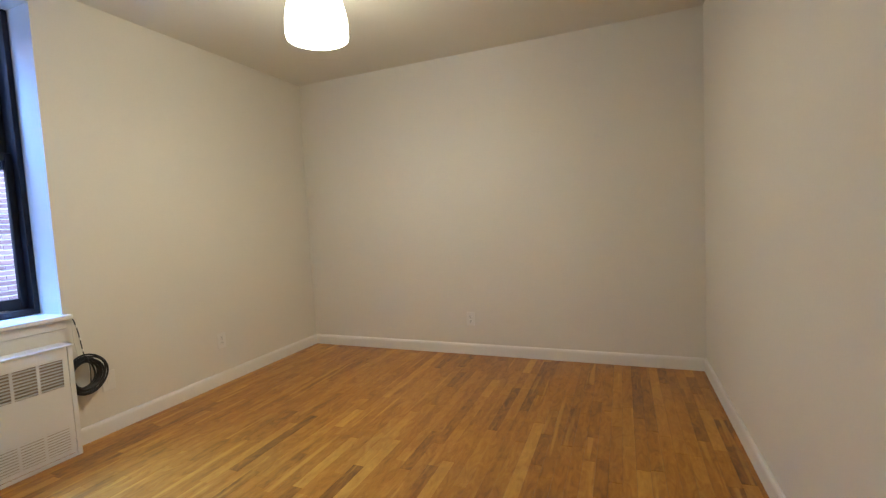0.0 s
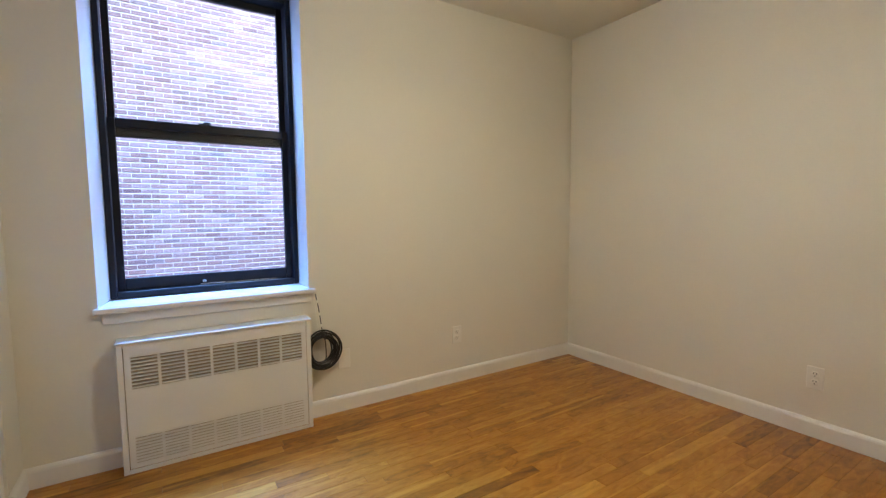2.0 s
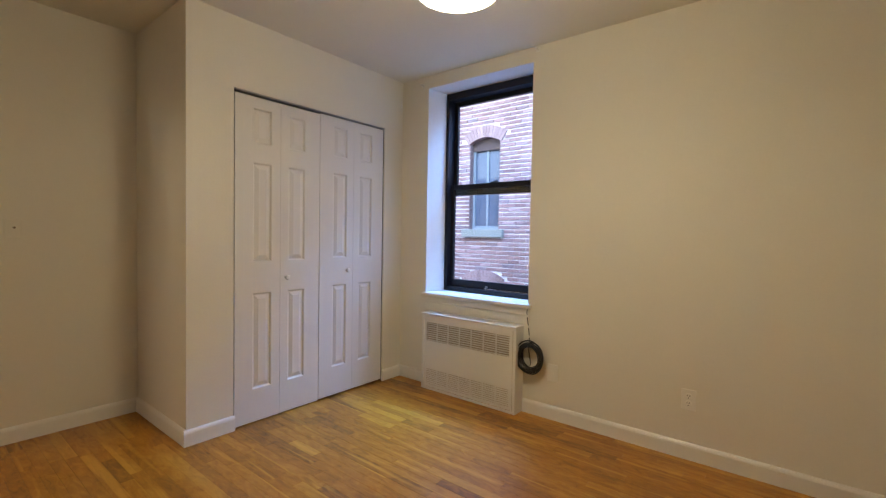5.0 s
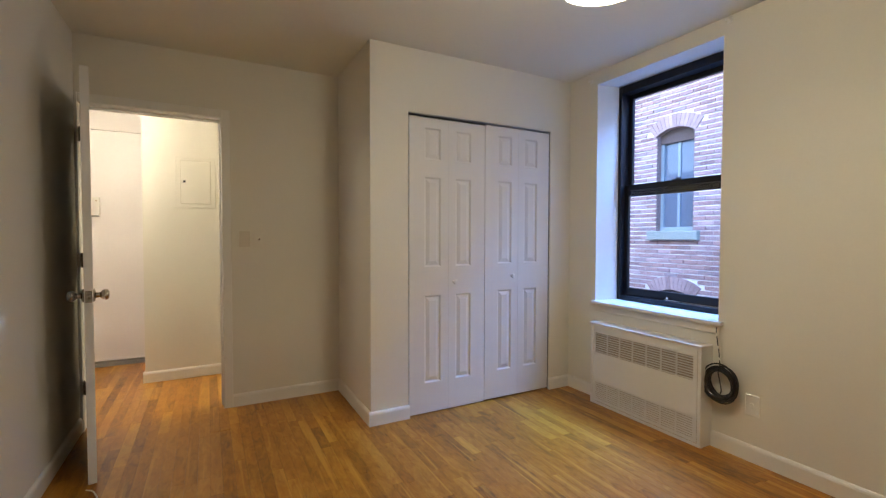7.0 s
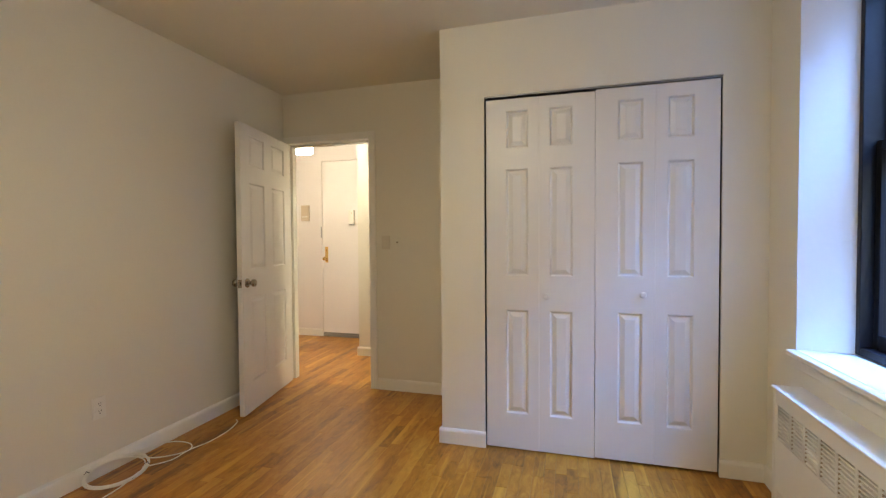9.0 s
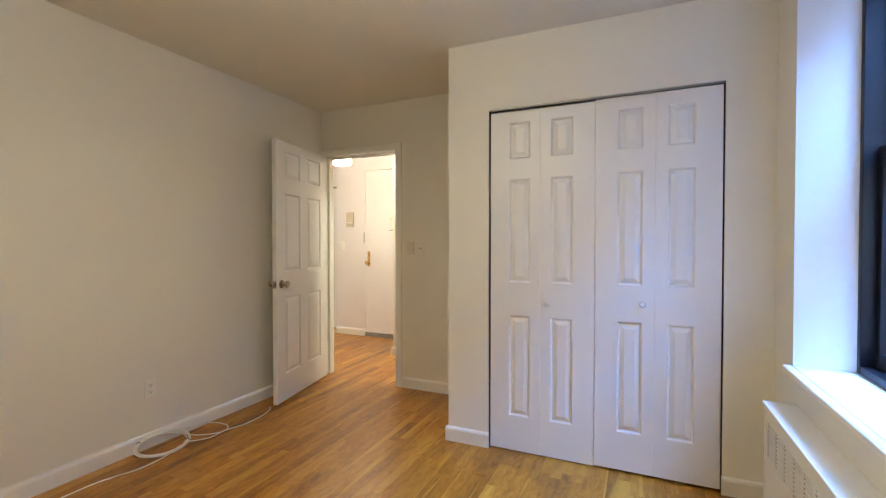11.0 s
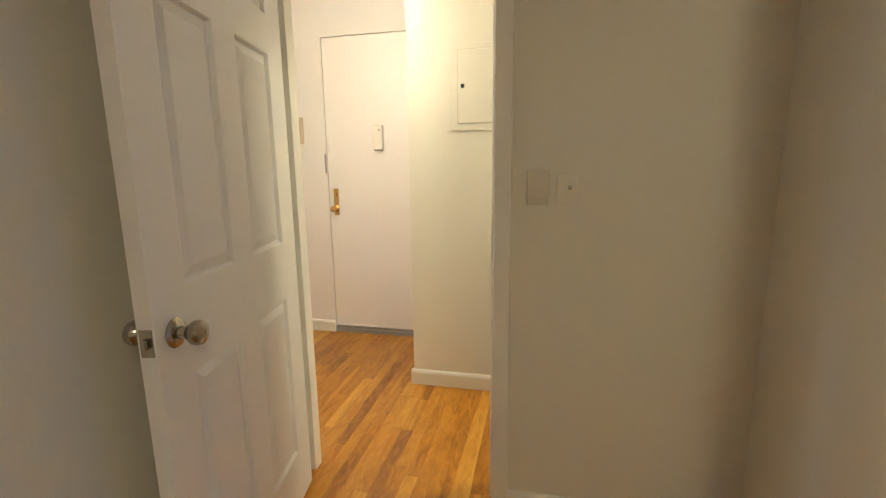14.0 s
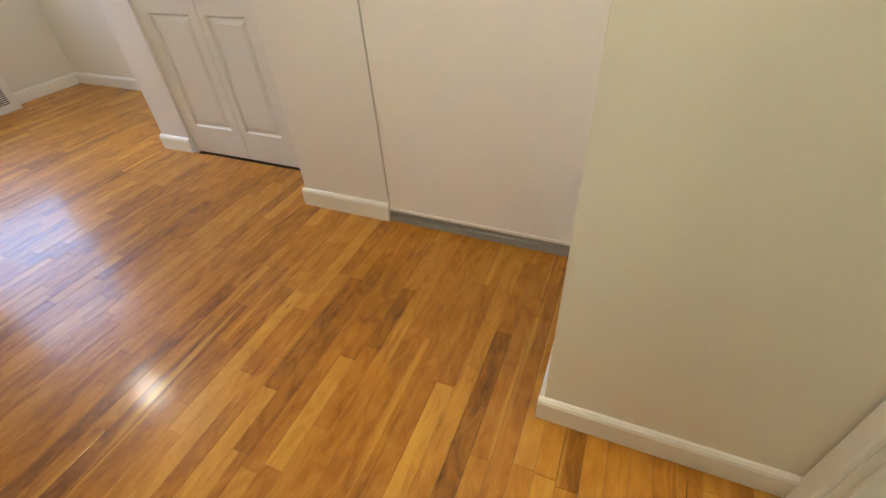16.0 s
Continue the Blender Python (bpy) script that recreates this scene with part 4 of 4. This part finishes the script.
bl = thing("bathroom_ceiling_lamp", "lit round opal glass ceiling lamp in the bathroom", "ceiling lamp", pose(-1.35, -0.98, H))
part("base", lathe([(0, -0.001), (0.13, -0.001), (0.13, -0.02), (0, -0.02)], 32), NICKEL, bl)
part("dome", lathe([(0.125, -0.021), (0.12, -0.05), (0.09, -0.085), (0.04, -0.10), (0, -0.102)], 32), OPAL_T, bl, "", True)

# ---- living room glimpse ----
structure("door_edge_living", solid((RX1 + 0.001, RY - 0.060, 0.0), (RX1 + 0.030, RY - 0.020, 2.1), 0.003), CHERRY, "brown wooden edge strip on the end of the hall wall", "trim")
lr = thing("living_radiator", "white radiator cover with slots under the living room window", "radiator", pose(LX, -1.83, 0))
part("casing", solid((-0.12, -0.48, 0), (0, 0.48, 0.58), 0.004), STEELW, lr)
for k in range(9):
    part("slot", solid((-0.1225, -0.42, 0.06 + 0.014 * k), (-0.1205, 0.42, 0.066 + 0.014 * k)), DARK, lr)
w2 = thing("window_2", "black framed living room window letting in daylight", "window", kind="structure")
bm = bmesh.new()
for a, b in (((-2.30, 0.742), (-2.255, 2.348)), ((-1.375, 0.742), (-1.33, 2.348)), ((-2.2545, 0.742), (-1.3755, 0.80)), ((-2.2545, 2.29), (-1.3755, 2.348)), ((-2.2545, 1.53), (-1.3755, 1.58))):
    box(bm, (LX + 0.14, a[0], a[1]), (LX + 0.20, b[0], b[1]), 0.003)
part("window_frame", bm, BLACKF, w2)
for z0, z1 in ((0.801, 1.529), (1.581, 2.289)):
    p = part("pane", solid((LX + 0.165, -2.254, z0), (LX + 0.17, -1.376, z1)), GLASS, w2)
    p.visible_shadow = False
lamp = new("living_daylight", bpy.data.lights.new("living_daylight", "AREA"))
lamp.data.shape, lamp.data.size, lamp.data.size_y = "RECTANGLE", 0.9, 1.5
lamp.data.energy, lamp.data.color = LAMP_LIVING, (0.62, 0.74, 1.0)
lamp.matrix_world = look((LX + 0.12, -1.815, 1.55), (LX - 1, -1.815, 1.5))

# ---- the neighbouring building across the light well ----
def sash_at(parent, m, w, z0, z1):
    """An old arched sash window in a brick opening; local x across, y outwards is -y."""
    rise = 0.14
    w_ob = thing("far_window", "weathered sash window under a brick arch in the neighbouring house", "window", m, group="windows of the neighbouring house")
    h = z1 - z0
    bm = bmesh.new()
    f = 0.055
    box(bm, (-w / 2, 0.10, 0), (-w / 2 + f, 0.16, h), 0.003)
    box(bm, (w / 2 - f, 0.10, 0), (w / 2, 0.16, h), 0.003)
    box(bm, (-w / 2 + f, 0.10, h - rise - 0.03), (w / 2 - f, 0.16, h), 0.003)
    box(bm, (-w / 2 + f, 0.10, 0), (w / 2 - f, 0.16, 0.06), 0.003)
    fr = part("window_frame", bm, FARFR, w_ob, "grey-green painted wooden frame")
    part("meeting_rail", solid((-w / 2 + f, 0.105, h * 0.46), (w / 2 - f, 0.15, h * 0.46 + 0.05), 0.003), FARFR, w_ob)
    part("glazing_bar", solid((-0.022, 0.11, 0.06), (0.022, 0.145, h - rise - 0.03), 0.003), FARFR, w_ob)
    part("pane", solid((-w / 2 + f, 0.13, 0.06), (w / 2 - f, 0.136, h - rise - 0.03)), FARGL, w_ob, "dim reflecting pane")
    part("blind", solid((-w / 2 + f, 0.15, h * 0.5), (w / 2 - f, 0.156, h - rise - 0.03)), BLIND, w_ob)
    for x in (-1, 1):
        part("reveal", solid((x * w / 2, 0.010, 0.0), (x * (w / 2 - 0.008), 0.0995, h), 0.0), REVEAL, w_ob, "brick side of the opening")
    part("arch_board", solid((-w / 2, 0.085, h - rise - 0.06), (w / 2, 0.099, h), 0.002), ARCHB, w_ob, "dark board filling the arch, the reveal's shadow in its colour")
    part("window_sill", solid((-w / 2 - 0.10, -0.07, -0.13), (w / 2 + 0.10, 0.16, -0.001), 0.012), SILLST, w_ob, "weathered limestone sill")
    n = 13
    for i in range(n):
        u0, u1 = -1 + 2 * i / n, -1 + 2 * (i + 1) / n
        bm = bmesh.new()
        vs = []
        for y in (-0.012, 0.11):
            for u, hi in ((u0 + 0.006, 0), (u1 - 0.006, 0), (u1 - 0.006, 1), (u0 + 0.006, 1)):
                a = u * 0.62
                rr = (w / 2 + 0.02) / math.sin(0.62) + hi * 0.19
                cz = h + 0.0 - (w / 2 + 0.02) / math.sin(0.62)
                vs.append(bm.verts.new((rr * math.sin(a), y, cz + rr * math.cos(a))))
        bm.faces.new(vs[0:4])
        bm.faces.new(vs[4:8][::-1])
        for k in range(4):
            j = (k + 1) % 4
            bm.faces.new((vs[k], vs[k + 4], vs[j + 4], vs[j]))
        bmesh.ops.recalc_face_normals(bm, faces=bm.faces[:])
        part("arch_brick", bm, ARCHBR, w_ob)
    return w_ob


far = thing("neighbouring_house", "red brick house wall with arched sash windows across the light well", "house", pose(-7, 0, -6))
CW, CH = 0.205, 0.0677
proto = None


def brick_face(m, length, z0, z1, holes, near, start=0.0):
    """A brick face: local x 0..length, z up, face at y=0 looking to -y. near: a stretch (x0, x1, z0, z1) with bricks of their own."""
    global proto
    bm = bmesh.new()
    cuts = sorted({start, length - 0.02, *[c for h in holes for c in h[:2]]})
    for a, b in zip(cuts, cuts[1:]):
        blocked = sorted((h[2], h[3]) for h in holes if h[0] <= a + 1e-6 and h[1] >= b - 1e-6)
        z = -6.0
        for q0, q1 in blocked:
            box(bm, (a, 0.012, z), (b, 0.35, q0))
            z = q1
        box(bm, (a, 0.012, z), (b, 0.35, 6.25))
    wall = part("wall", bm, MORTAR, far, "pale mortar bed of the brick wall")
    wall.matrix_basis = far.matrix_basis.inverted() @ m
    verts, faces = [], []
    rnd = random.Random(7)
    row = 0
    z = z0
    while z < z1:
        x = -CW / 2 if row % 2 else 0.0
        while x < length:
            a, b = max(x, 0.0) + 0.004, min(x + CW, length) - 0.004
            c, d = z + 0.0085, z + CH - 0.0085
            x += CW
            if b - a < 0.03:
                continue
            mid = (a + b) / 2
            skip = False
            for h0, h1, h2, h3 in holes:
                w = h1 - h0
                if h2 - 0.13 < (c + d) / 2 < h3 - 0.10 and b > h0 + 0.002 and a < h1 - 0.002:
                    if a < h0 - 0.02:
                        b = h0
                    elif b > h1 + 0.02:
                        a = h1
                    else:
                        skip = True
                elif h3 - 0.10 <= (c + d) / 2 < h3 + 0.20 and abs(mid - (h0 + h1) / 2) < w / 2 + 0.10:
                    r = (w / 2 + 0.02) / math.sin(0.62)
                    if math.hypot(mid - (h0 + h1) / 2, (c + d) / 2 - (h3 - r)) < r + 0.19:
                        skip = True
            if skip:
                continue
            y = rnd.uniform(-0.004, 0.003)
            if near and near[0] < mid < near[1] and near[2] < z < near[3] and b - a > 0.19:
                if proto is None:
                    proto = bpy.data.meshes.new("brick")
                    t = bmesh.new()
                    box(t, (-0.0985, 0, -0.0253), (0.0985, 0.02, 0.0253), 0.003, 1)
                    t.to_mesh(proto)
                    t.free()
                    proto.materials.append(BRICK)
                o = new("brick", proto)
                o.parent = wall
                o.matrix_basis = pose(mid, y, (c + d) / 2)
                continue
            k = len(verts)
            e = 0.003
            verts += [(a, y + e, c), (b, y + e, c), (b, y + e, d), (a, y + e, d), (a + e, y, c + e), (b - e, y, c + e), (b - e, y, d - e), (a + e, y, d - e), (a, 0.02, c), (b, 0.02, c), (b, 0.02, d), (a, 0.02, d)]
            faces += [(k + 4, k + 5, k + 6, k + 7)]
            for i in range(4):
                j = (i + 1) % 4
                faces += [(k + i, k + j, k + 4 + j, k + 4 + i), (k + 8 + i, k + 8 + j, k + j, k + i)]
        z += CH
        row += 1
    me = bpy.data.meshes.new("bricks")
    me.from_pydata(verts, [], faces)
    me.materials.append(BRICK)
    me.update()
    o = new("bricks", me)
    o.parent = wall
    o["kind"] = "stuff"


STO = 2.34
wing = pose(-6.0, -6.0, 0, 0, 0, 90)
WZA, WZB = 1.31, 2.80
hw = [(-1.12 + 6, -0.54 + 6), (-2.25 + 6, -1.80 + 6), (-4.0 + 6, -3.4 + 6)]
holes = [(a, b, WZA + STO * k, WZB + STO * k) for a, b in hw for k in (-1, 0, 1)]
main = pose(-7.4, 0.14, 0, 0, 0, 90)
side = pose(-6.0, 0.14, 0, 0, 0, 180)
hs = [(0.24, 1.06, WZA + STO * k, WZB + STO * k) for k in (-1, 0, 1)]
brick_face(wing, 6.14, -1.6, 6.2, holes, None)
brick_face(main, 8.0, -1.6, 6.2, [], (0.6, 3.2, 0.9, 2.5), -0.15)
brick_face(side, 1.4, -1.6, 6.2, hs, None, 0.014)
for a, b, z0, z1 in holes:
    if z1 < 6:
        sash_at(far, wing @ pose((a + b) / 2, 0, z0), b - a, z0, z1)
for a, b, z0, z1 in hs:
    if z1 < 6:
        sash_at(far, side @ pose((a + b) / 2, 0, z0), b - a, z0, z1)
slab("ground", [((-60, -60, -6.3), (60, 60, -6.0))], CONC, "grey concrete ground of the light well", "ground")
slab("outer_wall", [((XW - 0.33, -3.7, -6.0), (XW - 0.32, WYS, 2.63)), ((XW - 0.33, WY1, -6.0), (XW - 0.32, 8.0, 2.63)), ((XW - 0.33, WYS, -6.0), (XW - 0.32, WY1, WZ0)), ((XW - 0.33, WYS, WZ1), (XW - 0.32, WY1, 2.63))],
     BRICK, "brick outer face of the apartment house", "wall")

# ---- oak strip floor, board by board ----
rnd = random.Random(11)
floor = bpy.data.objects["floor"]
PW = 0.057
verts, faces = [], []
count = 0
shared = {}
x = XW
while x < LX:
    xm = x + PW / 2
    y0 = CY - 0.05 if xm < CX - 0.02 else YS - 0.02 if xm < BX - 0.02 else HY if xm < HX else EY if xm < EX1 else RY if xm < RX1 else LY
    y1 = YN if xm < XE else YH
    y = y0 - rnd.uniform(0, 0.4)
    while y < y1:
        ln = rnd.choice((0.23, 0.3, 0.38, 0.46, 0.53, 0.61, 0.76, 0.91))
        a, b = max(y, y0), min(y + ln, y1)
        y += ln
        if b - a < 0.01:
            continue
        dz = rnd.uniform(-0.0004, 0.0)
        if count < 298 and -0.95 < xm < 0.64 and -1.2 < (a + b) / 2 < 2.6 and b - a > ln - 1e-6:
            if ln not in shared:
                t = solid((-PW / 2 + 0.0003, -ln / 2 + 0.0003, -0.013), (PW / 2 - 0.0003, ln / 2 - 0.0003, 0.0), 0.0005)
                me = bpy.data.meshes.new("plank")
                t.to_mesh(me)
                t.free()
                me.materials.append(OAK)
                shared[ln] = me
            o = new("plank", shared[ln])
            o.parent = floor
            o.matrix_basis = pose(xm, (a + b) / 2, dz, rnd.uniform(-0.05, 0.05), rnd.uniform(-0.3, 0.3))
            count += 1
            continue
        k = len(verts)
        g, e = 0.0003, 0.0005
        X0, X1, Y0, Y1 = x + g, x + PW - g, a + g, b - g
        tl = rnd.uniform(-0.00015, 0.00015)
        verts += [(X0 + e, Y0 + e, dz - tl), (X1 - e, Y0 + e, dz + tl), (X1 - e, Y1 - e, dz + tl), (X0 + e, Y1 - e, dz - tl),
                  (X0, Y0, dz - e), (X1, Y0, dz - e), (X1, Y1, dz - e), (X0, Y1, dz - e), (X0, Y0, -0.013), (X1, Y0, -0.013), (X1, Y1, -0.013), (X0, Y1, -0.013)]
        faces += [(k, k + 1, k + 2, k + 3)]
        for i in range(4):
            j = (i + 1) % 4
            faces += [(k + 4 + i, k + 4 + j, k + j, k + i), (k + 8 + i, k + 8 + j, k + 4 + j, k + 4 + i)]
    x += PW
me = bpy.data.meshes.new("planks")
me.from_pydata(verts, [], faces)
me.materials.append(OAK)
me.update()
o = new("planks", me)
o.parent = floor
o["kind"] = "stuff"

# dark scars in the hall floor
for pts, w in (([(1.78, -1.56), (1.765, -1.66), (1.75, -1.75), (1.735, -1.84)], 0.006), ([(1.452, -0.93), (1.449, -1.02), (1.444, -1.10), (1.432, -1.19)], 0.004),
               ([(1.53, -1.30), (1.527, -1.37), (1.52, -1.45)], 0.004), ([(1.39, -1.23), (1.385, -1.29)], 0.005), ([(0.03, -0.93), (0.033, -1.03), (0.028, -1.10)], 0.004), ([(0.085, -0.82), (0.082, -0.93)], 0.003),
               ([(-0.03, -0.80), (-0.028, -0.88)], 0.004), ([(0.20, -0.72), (0.203, -0.79)], 0.003)):
    line = glide([(x, y, 0.0006) for x, y in pts], 5)
    bm = bmesh.new()
    rim = []
    for i, p in enumerate(line):
        k = w * math.sin(math.pi * (i + 0.3) / (len(line) - 0.4)) * rnd.uniform(0.4, 1.0) / 2
        rim.append((bm.verts.new((p.x - k, p.y, p.z)), bm.verts.new((p.x + k, p.y, p.z))))
    for (a, c), (d, e) in zip(rim, rim[1:]):
        bm.faces.new((a, c, e, d))
    bmesh.ops.recalc_face_normals(bm, faces=bm.faces[:])
    link("scratch", bm, SCUFF, floor, label="dark scratch worn into the boards")
